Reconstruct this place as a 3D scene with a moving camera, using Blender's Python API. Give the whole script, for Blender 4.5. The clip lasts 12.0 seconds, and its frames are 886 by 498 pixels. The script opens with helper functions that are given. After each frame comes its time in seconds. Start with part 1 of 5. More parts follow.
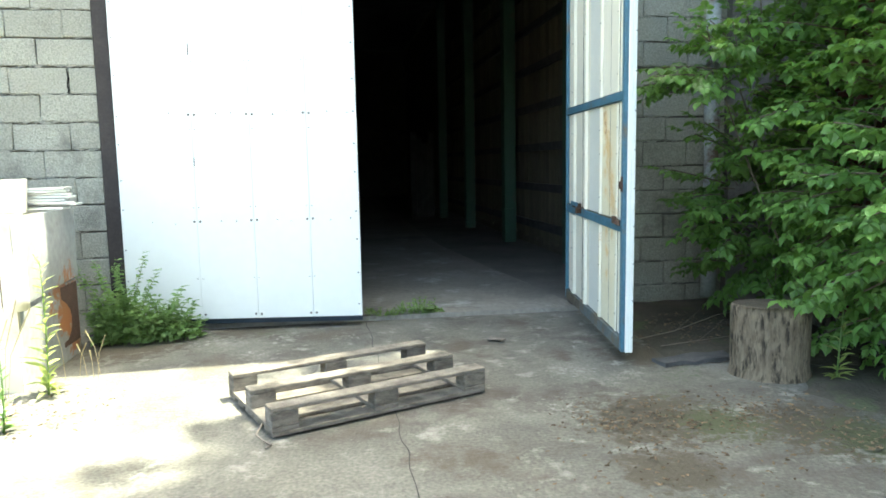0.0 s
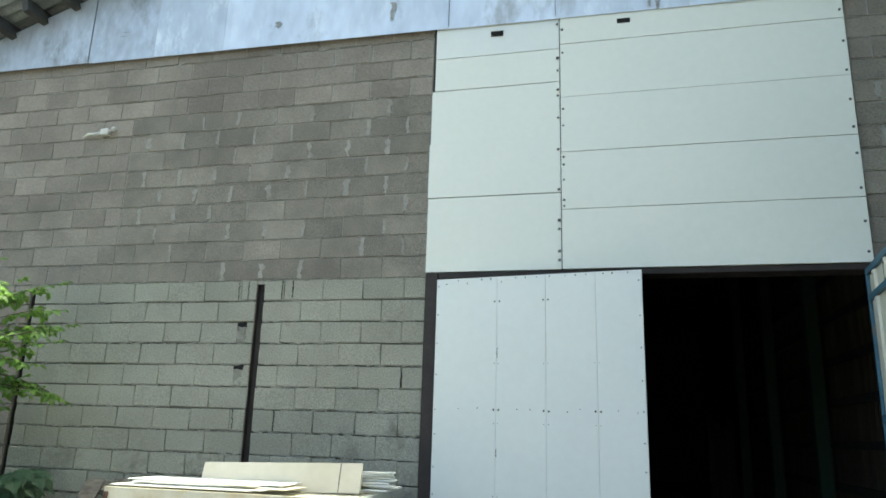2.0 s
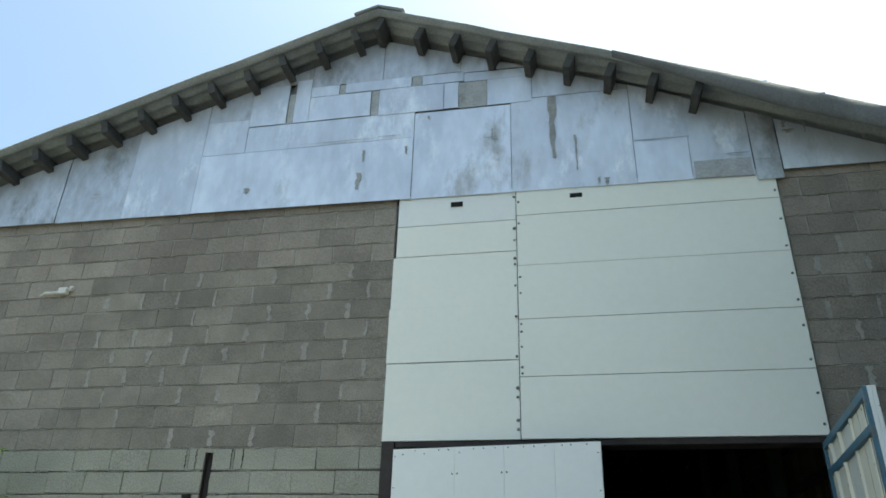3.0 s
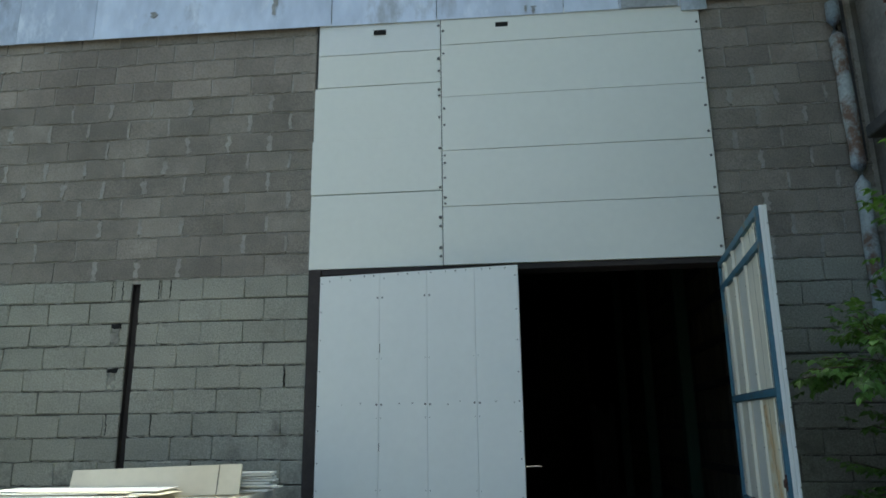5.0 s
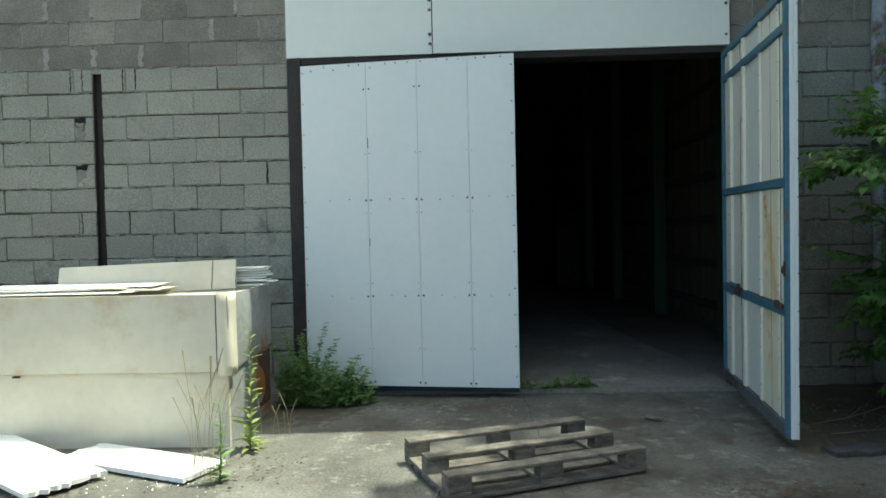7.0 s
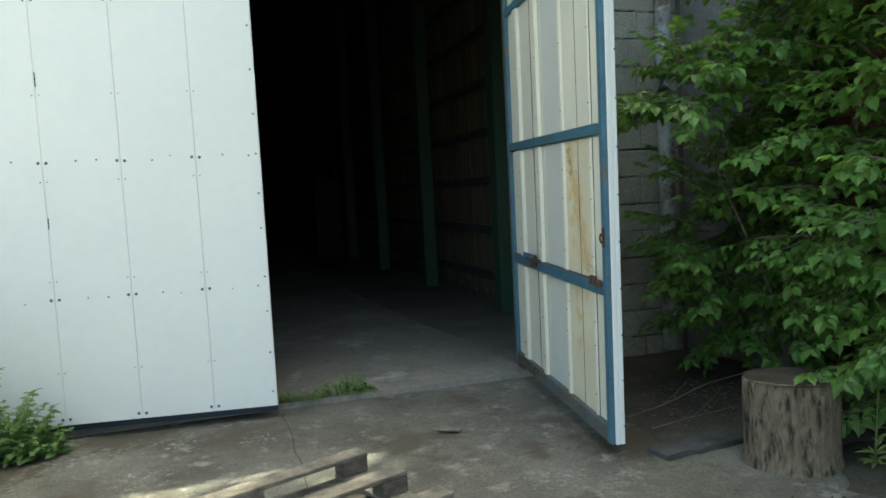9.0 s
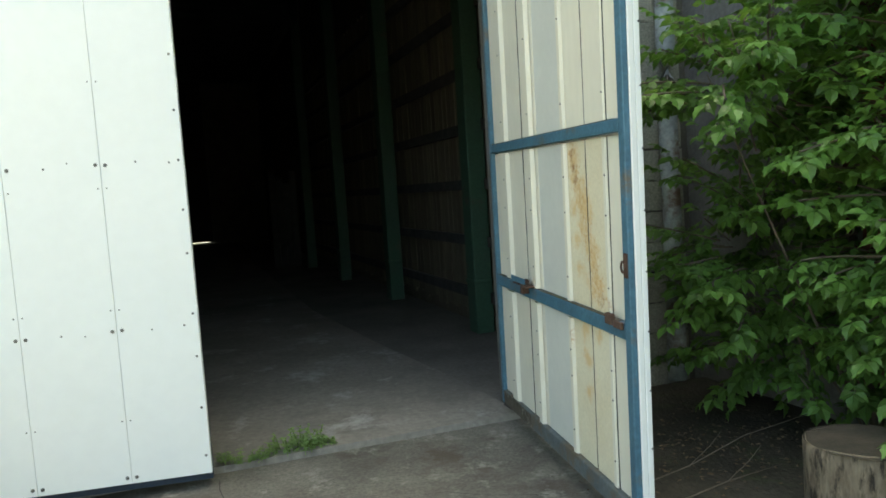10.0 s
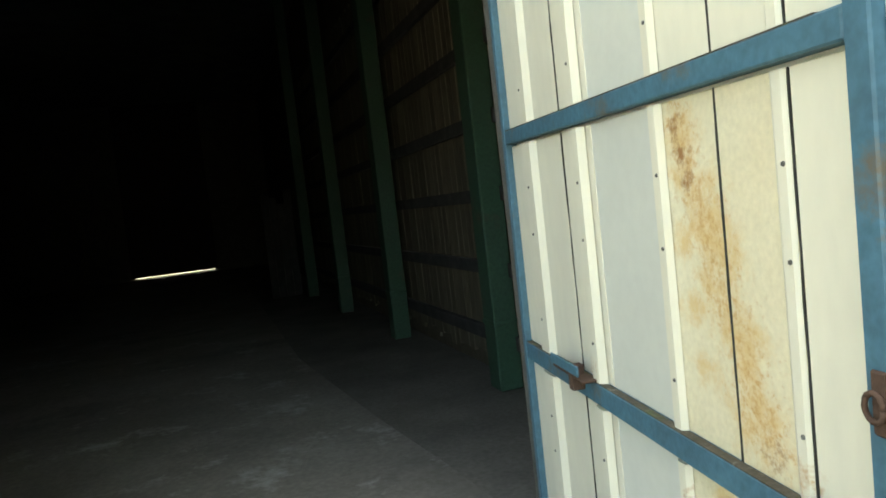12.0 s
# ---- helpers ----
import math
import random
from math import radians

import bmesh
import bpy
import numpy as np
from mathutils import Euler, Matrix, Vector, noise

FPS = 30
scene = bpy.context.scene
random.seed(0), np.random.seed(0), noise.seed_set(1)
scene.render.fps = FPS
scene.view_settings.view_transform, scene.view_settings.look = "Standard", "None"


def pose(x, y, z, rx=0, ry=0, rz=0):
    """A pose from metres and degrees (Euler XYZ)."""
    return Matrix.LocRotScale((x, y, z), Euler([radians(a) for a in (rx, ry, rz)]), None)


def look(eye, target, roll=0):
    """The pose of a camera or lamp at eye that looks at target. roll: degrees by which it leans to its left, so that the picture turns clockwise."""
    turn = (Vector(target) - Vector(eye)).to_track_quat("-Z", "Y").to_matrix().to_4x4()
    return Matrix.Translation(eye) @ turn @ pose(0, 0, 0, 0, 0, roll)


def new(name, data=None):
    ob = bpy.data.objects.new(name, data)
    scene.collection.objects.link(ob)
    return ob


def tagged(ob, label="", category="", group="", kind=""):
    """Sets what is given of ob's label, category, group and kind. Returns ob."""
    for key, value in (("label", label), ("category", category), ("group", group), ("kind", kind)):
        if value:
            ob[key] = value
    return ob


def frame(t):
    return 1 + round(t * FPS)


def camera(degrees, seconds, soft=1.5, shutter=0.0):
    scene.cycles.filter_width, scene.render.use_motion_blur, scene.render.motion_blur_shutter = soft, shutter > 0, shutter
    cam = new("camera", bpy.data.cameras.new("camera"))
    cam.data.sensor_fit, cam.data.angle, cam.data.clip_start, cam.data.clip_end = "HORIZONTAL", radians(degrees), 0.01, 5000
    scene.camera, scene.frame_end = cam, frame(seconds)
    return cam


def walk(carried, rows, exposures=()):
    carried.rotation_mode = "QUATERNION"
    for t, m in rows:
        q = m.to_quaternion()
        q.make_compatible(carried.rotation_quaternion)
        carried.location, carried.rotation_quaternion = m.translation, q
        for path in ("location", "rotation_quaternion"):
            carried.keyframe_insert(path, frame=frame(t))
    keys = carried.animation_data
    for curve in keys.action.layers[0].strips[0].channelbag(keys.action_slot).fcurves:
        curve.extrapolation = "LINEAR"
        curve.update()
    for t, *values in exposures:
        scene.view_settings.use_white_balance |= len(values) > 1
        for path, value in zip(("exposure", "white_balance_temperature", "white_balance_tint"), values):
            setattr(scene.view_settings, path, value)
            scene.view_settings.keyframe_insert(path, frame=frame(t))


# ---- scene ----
cam = camera(63.6, 12.0, soft=1.7)
PATH = [
    (0, (1.814, -0.28, 1.313), (2.117, 1.683, 1.076), -1.1),
    (0.5, (1.789, -0.482, 1.378), (1.792, 1.516, 1.298), 0.1),
    (1, (1.834, -0.624, 1.428), (1.614, 1.362, 1.511), 0.8),
    (1.5, (1.874, -0.692, 1.49), (1.474, 1.249, 1.757), 1.6),
    (2, (1.816, -0.757, 1.514), (1.348, 1.121, 2.015), 1.8),
    (2.5, (1.872, -0.786, 1.604), (1.393, 1.018, 2.322), 2.0),
    (3, (1.926, -0.801, 1.638), (1.562, 0.948, 2.537), 1.7),
    (3.2, (1.936, -0.796, 1.643), (1.649, 0.955, 2.565), 1.3),
    (4.8, (2.007, -0.8, 1.51), (1.931, 1.115, 2.083), -0.8),
    (5, (1.982, -0.817, 1.499), (1.792, 1.112, 1.993), -0.7),
    (5.2, (1.926, -0.858, 1.505), (1.663, 1.084, 1.905), -1.0),
    (5.5, (1.822, -0.93, 1.516), (1.427, 1.014, 1.771), -1.4),
    (5.8, (1.732, -0.974, 1.489), (1.227, 0.956, 1.628), -1.25),
    (6, (1.699, -0.983, 1.456), (1.239, 0.962, 1.532), -1.1),
    (6.25, (1.69, -0.952, 1.421), (1.302, 1.01, 1.45), -1.0),
    (6.5, (1.685, -0.87, 1.406), (1.361, 1.103, 1.381), -0.9),
    (7, (1.635, -0.605, 1.451), (1.557, 1.393, 1.401), -1.23),
    (7.5, (1.663, -0.326, 1.445), (1.844, 1.665, 1.373), -1.51),
    (7.7, (1.645, -0.180, 1.441), (1.902, 1.803, 1.364), -1.75),
    (9.3, (1.818, 1.018, 1.441), (2.422, 2.916, 1.271), -3.2),
    (9.5, (1.831, 1.197, 1.470), (2.449, 3.092, 1.302), -3.36),
    (10, (2.008, 1.619, 1.511), (2.680, 3.495, 1.343), -3.64),
    (10.5, (2.150, 2.023, 1.503), (2.906, 3.867, 1.343), -4.2),
    (11, (2.331, 2.460, 1.470), (3.060, 4.316, 1.322), -4.5),
    (11.5, (2.547, 2.861, 1.504), (3.234, 4.733, 1.349), -5.6),
    (12, (2.734, 3.234, 1.527), (3.351, 5.131, 1.394), -6.54),
]
EXPOSURES = [(0, 3.2, 6900, -6), (0.5, 2.4, 7050, -7), (1.2, 1.95, 6750, -8), (2.5, 1.65, 6600, -8), (3.2, 1.28, 6400, -8), (4.8, 0.95, 6200, -8), (5.5, 1.28, 6350, -8), (6.2, 1.33, 6450, -9), (7.7, 1.65, 6400, -10),
             (9.5, 2.48, 7700, -7), (11, 2.95, 8400, -7), (12, 3.2, 8800, -6)]
walk(cam, [(t, look(eye, target, roll)) for t, eye, target, roll in PATH], EXPOSURES)

# ---- daylight ----
SUN_AZ, SUN_EL = radians(72), radians(68)   # compass bearing from +y, clockwise
world = bpy.data.worlds.new("sky")
scene.world = world
world.use_nodes = True
wn = world.node_tree
sky = wn.nodes.new("ShaderNodeTexSky")
sky.sky_type, sky.sun_disc = "NISHITA", False
sky.sun_elevation, sky.sun_rotation = SUN_EL, SUN_AZ
sky.air_density, sky.dust_density, sky.ozone_density = 0.8, 5.0, 0.8
wn.links.new(sky.outputs[0], wn.nodes["Background"].inputs[0])
wn.nodes["Background"].inputs[1].default_value = 0.15
sun = new("sun", bpy.data.lights.new("sun", "SUN"))
sun.data.energy, sun.data.angle, sun.data.color = 3.0, radians(0.6), (1.0, 0.95, 0.86)
toward = Vector((math.sin(SUN_AZ) * math.cos(SUN_EL), math.cos(SUN_AZ) * math.cos(SUN_EL), math.sin(SUN_EL)))
sun.matrix_world = look(toward * 40, (0, 0, 0))

# ---- materials ----
def material(name, base, rough=0.8, metal=0.0, second=None, scale=3.0, grain=40.0, bump=0.3, stain=None, stain_at=0.62,
             random_amount=0.0, stretch=(1, 1, 1), island=False, spec=0.4, translucent=None, speck=0.5, scuff=None):
    """A surface with broad and fine variation, optional stains with an outline of their own and a random tone for each piece."""
    m = bpy.data.materials.new(name)
    m.use_nodes = True
    t = m.node_tree
    N, L = t.nodes, t.links
    b = N["Principled BSDF"]
    b.inputs["Roughness"].default_value, b.inputs["Metallic"].default_value = rough, metal
    b.inputs["Specular IOR Level"].default_value = spec
    co = N.new("ShaderNodeTexCoord")
    geo = N.new("ShaderNodeNewGeometry")
    mp = N.new("ShaderNodeMapping")
    mp.inputs["Scale"].default_value = stretch
    L.new(geo.outputs["Position"] if not translucent else co.outputs["Object"], mp.inputs["Vector"])
    big, fine = N.new("ShaderNodeTexNoise"), N.new("ShaderNodeTexNoise")
    big.inputs["Scale"].default_value, fine.inputs["Scale"].default_value = scale, grain
    big.inputs["Detail"].default_value, fine.inputs["Detail"].default_value = 6, 4
    big.inputs["Roughness"].default_value = 0.62
    L.new(mp.outputs[0], big.inputs["Vector"])
    L.new(mp.outputs[0], fine.inputs["Vector"])
    base = (*base, 1)
    second = (*(second or tuple(c * 0.72 for c in base[:3])), 1)
    ramp = N.new("ShaderNodeValToRGB")
    ramp.color_ramp.elements[0].position, ramp.color_ramp.elements[1].position = 0.35, 0.66
    ramp.color_ramp.elements[0].color, ramp.color_ramp.elements[1].color = second, base
    L.new(big.outputs["Fac"], ramp.inputs["Fac"])
    colour = ramp.outputs["Color"]
    mix = N.new("ShaderNodeMix")
    mix.data_type, mix.blend_type = "RGBA", "MULTIPLY"
    mix.inputs[0].default_value = speck
    g = N.new("ShaderNodeValToRGB")
    g.color_ramp.elements[0].position, g.color_ramp.elements[1].position = 0.3, 0.7
    g.color_ramp.elements[0].color, g.color_ramp.elements[1].color = (0.6, 0.6, 0.6, 1), (1.15, 1.15, 1.15, 1)
    L.new(fine.outputs["Fac"], g.inputs["Fac"])
    L.new(colour, mix.inputs[6])
    L.new(g.outputs["Color"], mix.inputs[7])
    colour = mix.outputs[2]
    if random_amount:
        if island:
            rnd = geo.outputs["Random Per Island"]
        else:
            rnd = N.new("ShaderNodeObjectInfo").outputs["Random"]
        hsv = N.new("ShaderNodeHueSaturation")
        rng = N.new("ShaderNodeMapRange")
        rng.inputs["To Min"].default_value, rng.inputs["To Max"].default_value = 1 - random_amount, 1 + random_amount
        L.new(rnd, rng.inputs["Value"])
        L.new(rng.outputs[0], hsv.inputs["Value"])
        L.new(colour, hsv.inputs["Color"])
        colour = hsv.outputs[0]
    if stain:
        s = N.new("ShaderNodeTexNoise")
        s.inputs["Scale"].default_value, s.inputs["Detail"].default_value, s.inputs["Roughness"].default_value = scale * 0.8, 9, 0.7
        off = N.new("ShaderNodeVectorMath")
        off.inputs[1].default_value = (13.1, 7.7, 3.3)
        L.new(mp.outputs[0], off.inputs[0])
        L.new(off.outputs[0], s.inputs["Vector"])
        sr = N.new("ShaderNodeValToRGB")
        sr.color_ramp.elements[0].position, sr.color_ramp.elements[1].position = stain_at - 0.06, stain_at + 0.06
        L.new(s.outputs["Fac"], sr.inputs["Fac"])
        sm = N.new("ShaderNodeMix")
        sm.data_type = "RGBA"
        sm.inputs[7].default_value = (*stain, 1)
        L.new(sr.outputs["Color"], sm.inputs[0])
        L.new(colour, sm.inputs[6])
        colour = sm.outputs[2]
    if scuff:
        tint, at, size = scuff
        s2 = N.new("ShaderNodeTexNoise")
        s2.inputs["Scale"].default_value, s2.inputs["Detail"].default_value, s2.inputs["Roughness"].default_value = size, 10, 0.75
        off2 = N.new("ShaderNodeVectorMath")
        off2.inputs[1].default_value = (-5.3, 21.7, 9.1)
        L.new(mp.outputs[0], off2.inputs[0])
        L.new(off2.outputs[0], s2.inputs["Vector"])
        r2 = N.new("ShaderNodeValToRGB")
        r2.color_ramp.elements[0].position, r2.color_ramp.elements[1].position = at - 0.04, at + 0.07
        L.new(s2.outputs["Fac"], r2.inputs["Fac"])
        m2 = N.new("ShaderNodeMix")
        m2.data_type = "RGBA"
        m2.inputs[7].default_value = (*tint, 1)
        L.new(r2.outputs["Color"], m2.inputs[0])
        L.new(colour, m2.inputs[6])
        colour = m2.outputs[2]
    L.new(colour, b.inputs["Base Color"])
    bp = N.new("ShaderNodeBump")
    bp.inputs["Strength"].default_value, bp.inputs["Distance"].default_value = bump, 0.01
    L.new(fine.outputs["Fac"], bp.inputs["Height"])
    L.new(bp.outputs[0], b.inputs["Normal"])
    if translucent:
        tr = N.new("ShaderNodeBsdfTranslucent")
        tr.inputs["Color"].default_value = (*translucent, 1)
        ms = N.new("ShaderNodeMixShader")
        ms.inputs[0].default_value = 0.35
        L.new(b.outputs[0], ms.inputs[1])
        L.new(tr.outputs[0], ms.inputs[2])
        L.new(ms.outputs[0], N["Material Output"].inputs["Surface"])
    return m


BLOCK = material("slag_block", (0.395, 0.386, 0.322), 0.95, second=(0.315, 0.307, 0.256), scale=1.2, grain=75, bump=1.0, speck=0.85, random_amount=0.07, stain=(0.14, 0.132, 0.118), stain_at=0.69)
BLOCK_JOINED = material("slag_block_far", (0.315, 0.278, 0.235), 0.95, second=(0.225, 0.198, 0.168), scale=1.6, grain=45, bump=0.9, random_amount=0.17, island=True)
BLOCK_UP = material("slag_block_upper", (0.315, 0.284, 0.238), 0.95, second=(0.222, 0.20, 0.17), scale=2.3, grain=75, bump=1.0, speck=0.8, random_amount=0.17)
# Mortar darkened beyond its own tone to deepen the shade in the joints.
MORTAR_SHADE = material("mortar", (0.16, 0.152, 0.132), 0.95, scale=4, grain=60, bump=0.6)
MORTAR_PALE = material("pale_mortar", (0.39, 0.368, 0.325), 0.95, scale=4, grain=60, bump=0.6)
MORTAR_LIP = material("rough_bed_mortar", (0.36, 0.35, 0.295), 0.95, second=(0.24, 0.23, 0.205), scale=7, grain=70, bump=0.9)
WHITE = material("white_panel", (0.795, 0.81, 0.782), 0.45, second=(0.765, 0.785, 0.757), scale=0.8, grain=14, bump=0.02, speck=0.05)
CREAM_UP = material("cream_panel", (0.815, 0.82, 0.75), 0.5, second=(0.79, 0.80, 0.73), scale=0.8, grain=14, bump=0.02, speck=0.05)
SEAM = material("dark_seam", (0.045, 0.043, 0.04), 0.9)
DIRT = material("dirt", (0.12, 0.10, 0.075), 1.0, second=(0.07, 0.062, 0.045), scale=9, grain=60, bump=0.8, stain=(0.09, 0.10, 0.05), stain_at=0.6, scuff=((0.30, 0.27, 0.22), 0.6, 9))
BOLT = material("bolt_steel", (0.17, 0.165, 0.155), 0.5, 0.6)
ZINC = material("galvanised_sheet", (0.71, 0.755, 0.825), 0.45, 0.42, second=(0.55, 0.59, 0.655), scale=1.3, grain=9, bump=0.08, speck=0.25,
                stain=(0.36, 0.365, 0.36), stain_at=0.60, random_amount=0.09, stretch=(1, 1, 0.45), scuff=((0.78, 0.81, 0.84), 0.57, 1.6))
ZINC_DULL = material("dull_zinc", (0.60, 0.64, 0.70), 0.45, 0.45, second=(0.42, 0.44, 0.47), scale=1.5, grain=12, bump=0.1, speck=0.3,
                     stain=(0.25, 0.25, 0.24), stain_at=0.575, random_amount=0.06, stretch=(1, 1, 0.5), scuff=((0.66, 0.69, 0.72), 0.60, 2.0))
PATCH = material("bare_grey_backing", (0.47, 0.49, 0.505), 0.8, second=(0.36, 0.375, 0.38), scale=6, grain=40, bump=0.3, stain=(0.42, 0.44, 0.45), stain_at=0.6)
STREAK = material("brown_grey_streak", (0.39, 0.40, 0.395), 0.8, second=(0.28, 0.285, 0.28), scale=8, grain=40, bump=0.2)
STEEL = material("brown_primer_steel", (0.055, 0.045, 0.042), 0.7, 0.2, scale=5, grain=60, bump=0.2)
BLUE = material("blue_paint", (0.07, 0.178, 0.25), 0.5, second=(0.058, 0.135, 0.188), scale=6, grain=50, bump=0.12, stain=(0.13, 0.115, 0.09), stain_at=0.61)
DUSTY = material("dusty_blue_paint", (0.13, 0.15, 0.15), 0.8, second=(0.085, 0.105, 0.11), scale=6, grain=50, bump=0.2, stain=(0.12, 0.10, 0.075), stain_at=0.52)
BLUE_DARK = material("dark_blue_paint", (0.03, 0.05, 0.08), 0.6, scale=6, grain=50, bump=0.12)
CREAM = material("cream_sheet", (0.76, 0.725, 0.60), 0.45, second=(0.70, 0.67, 0.56), scale=2.2, grain=25, bump=0.05, speck=0.1,
                 stain=(0.58, 0.47, 0.29), stain_at=0.72, stretch=(1, 1, 0.35))
RUSTY = material("rusted_cream_sheet", (0.75, 0.70, 0.53), 0.6, second=(0.70, 0.63, 0.45), scale=2.6, grain=70, bump=0.25, speck=0.2)
RUST = material("rust", (0.105, 0.06, 0.042), 0.9, second=(0.075, 0.042, 0.03), scale=14, grain=80, bump=0.6)
CONCRETE = material("yard_concrete", (0.187, 0.178, 0.152), 0.92, second=(0.103, 0.097, 0.081), scale=1.7, grain=55, bump=0.8, speck=0.85,
                    stain=(0.078, 0.068, 0.056), stain_at=0.575, scuff=((0.265, 0.257, 0.226), 0.59, 4.5))
FLOOR_IN = material("hall_concrete", (0.275, 0.255, 0.222), 0.9, second=(0.19, 0.175, 0.15), scale=0.8, grain=30, bump=0.3, stain=(0.14, 0.13, 0.115), stain_at=0.60, scuff=((0.38, 0.365, 0.335), 0.6, 2.0))
FLOOR_DARK = material("oily_concrete", (0.21, 0.195, 0.17), 0.9, second=(0.13, 0.12, 0.105), scale=1.2, grain=30, bump=0.4)
EARTH = material("earth", (0.085, 0.072, 0.055), 1.0, second=(0.05, 0.045, 0.033), scale=3, grain=40, bump=1.0, stain=(0.07, 0.085, 0.04), stain_at=0.6)
WOOD = material("weathered_wood", (0.24, 0.212, 0.175), 0.9, second=(0.10, 0.087, 0.073), scale=9, grain=90, bump=0.6, stretch=(1, 1, 3), random_amount=0.22, stain=(0.08, 0.065, 0.05), stain_at=0.63)
BARK = material("stump_bark", (0.235, 0.19, 0.13), 0.95, second=(0.13, 0.10, 0.068), scale=34, grain=70, bump=0.9, stretch=(1, 1, 0.25), stain=(0.025, 0.02, 0.014), stain_at=0.555)
CUT = material("cut_wood", (0.085, 0.068, 0.05), 0.95, second=(0.05, 0.042, 0.03), scale=9, grain=70, bump=0.5)
TWIG = material("twig", (0.17, 0.14, 0.105), 0.9, scale=10, grain=60)
LEAF = material("leaf", (0.15, 0.275, 0.062), 0.42, second=(0.07, 0.155, 0.038), scale=2.2, grain=30, bump=0.05, random_amount=0.55, island=True, translucent=(0.25, 0.44, 0.08), speck=0.2)
# Lighter copy of the leaf, with sunlight put into its colour.
LEAF_SUN = material("sunlit_yellow_green_leaf", (0.165, 0.27, 0.065), 0.42, second=(0.11, 0.19, 0.05), scale=2.2, grain=30, bump=0.05, random_amount=0.55, island=True, translucent=(0.26, 0.46, 0.08), speck=0.2)
LEAF_DARK = material("broad_leaf", (0.075, 0.135, 0.08), 0.5, second=(0.05, 0.095, 0.058), scale=2, grain=30, bump=0.1, random_amount=0.3, island=True, translucent=(0.11, 0.2, 0.08))
WEED = material("weed_leaf", (0.215, 0.325, 0.125), 0.6, second=(0.145, 0.245, 0.085), scale=5, grain=30, bump=0.05, random_amount=0.35, island=True, translucent=(0.28, 0.42, 0.09), speck=0.2)
# Pale weed colour that also carries the sunlight on the tall weed.
PALE_SUNLIT_WEED = material("pale_sunlit_weed_leaf", (0.33, 0.38, 0.12), 0.6, second=(0.24, 0.30, 0.09), scale=5, grain=30, bump=0.05, random_amount=0.25, island=True, translucent=(0.5, 0.58, 0.16), speck=0.2)
STRAW = material("straw", (0.42, 0.35, 0.19), 0.8, scale=9, grain=40)
FOAM = material("white_foam_panel", (0.82, 0.82, 0.79), 0.7, second=(0.76, 0.75, 0.71), scale=3, grain=60, bump=0.1, speck=0.15)
CRATE = material("cream_sheet_metal", (0.655, 0.61, 0.49), 0.5, second=(0.57, 0.525, 0.415), scale=1.6, grain=16, bump=0.03, speck=0.1,
                 stain=(0.46, 0.38, 0.24), stain_at=0.70)
# Cream box sheet again, with the shade of its sides put into the colour.
SHADED_GREY_SHEET = material("shaded_grey_sheet_metal", (0.36, 0.37, 0.35), 0.5, 0.1, second=(0.30, 0.305, 0.30), scale=3, grain=20, bump=0.05)
BRICK = material("red_brick", (0.19, 0.08, 0.055), 0.95, second=(0.115, 0.052, 0.04), scale=6, grain=60, bump=0.5, random_amount=0.25)
STUCCO = material("grey_stucco", (0.27, 0.26, 0.245), 0.95, second=(0.16, 0.155, 0.145), scale=1.6, grain=35, bump=0.5, stain=(0.10, 0.095, 0.09), stain_at=0.64)
PEEL = material("peeling_pale_paint", (0.44, 0.48, 0.47), 0.7, second=(0.32, 0.355, 0.355), scale=5, grain=40, bump=0.2, stain=(0.15, 0.095, 0.065), stain_at=0.54)
GREEN = material("green_paint", (0.048, 0.098, 0.07), 0.6, second=(0.045, 0.11, 0.07), scale=3, grain=40, bump=0.15, stain=(0.09, 0.08, 0.06), stain_at=0.66)
BOARD = material("old_boards", (0.19, 0.165, 0.12), 0.9, second=(0.13, 0.113, 0.085), scale=5, grain=50, bump=0.4, stretch=(1, 1, 0.2), random_amount=0.2)
SLATE = material("fibre_cement_roofing", (0.35, 0.372, 0.385), 0.95, second=(0.23, 0.245, 0.255), scale=2, grain=40, bump=0.4)
SLATE_DARK = material("dark_fibre_cement", (0.20, 0.21, 0.22), 0.9, second=(0.14, 0.145, 0.15), scale=2, grain=40, bump=0.3)
DARKWOOD = material("dark_timber", (0.085, 0.084, 0.082), 0.95, second=(0.048, 0.049, 0.05), scale=6, grain=60, bump=0.4)
PLASTIC = material("pale_plastic", (0.72, 0.70, 0.65), 0.5, speck=0.1)
HOLE = material("dark_recess", (0.015, 0.015, 0.015), 1.0)
LITTER = material("dry_litter", (0.15, 0.105, 0.06), 0.95, second=(0.075, 0.055, 0.035), scale=20, grain=80, random_amount=0.5, island=True)

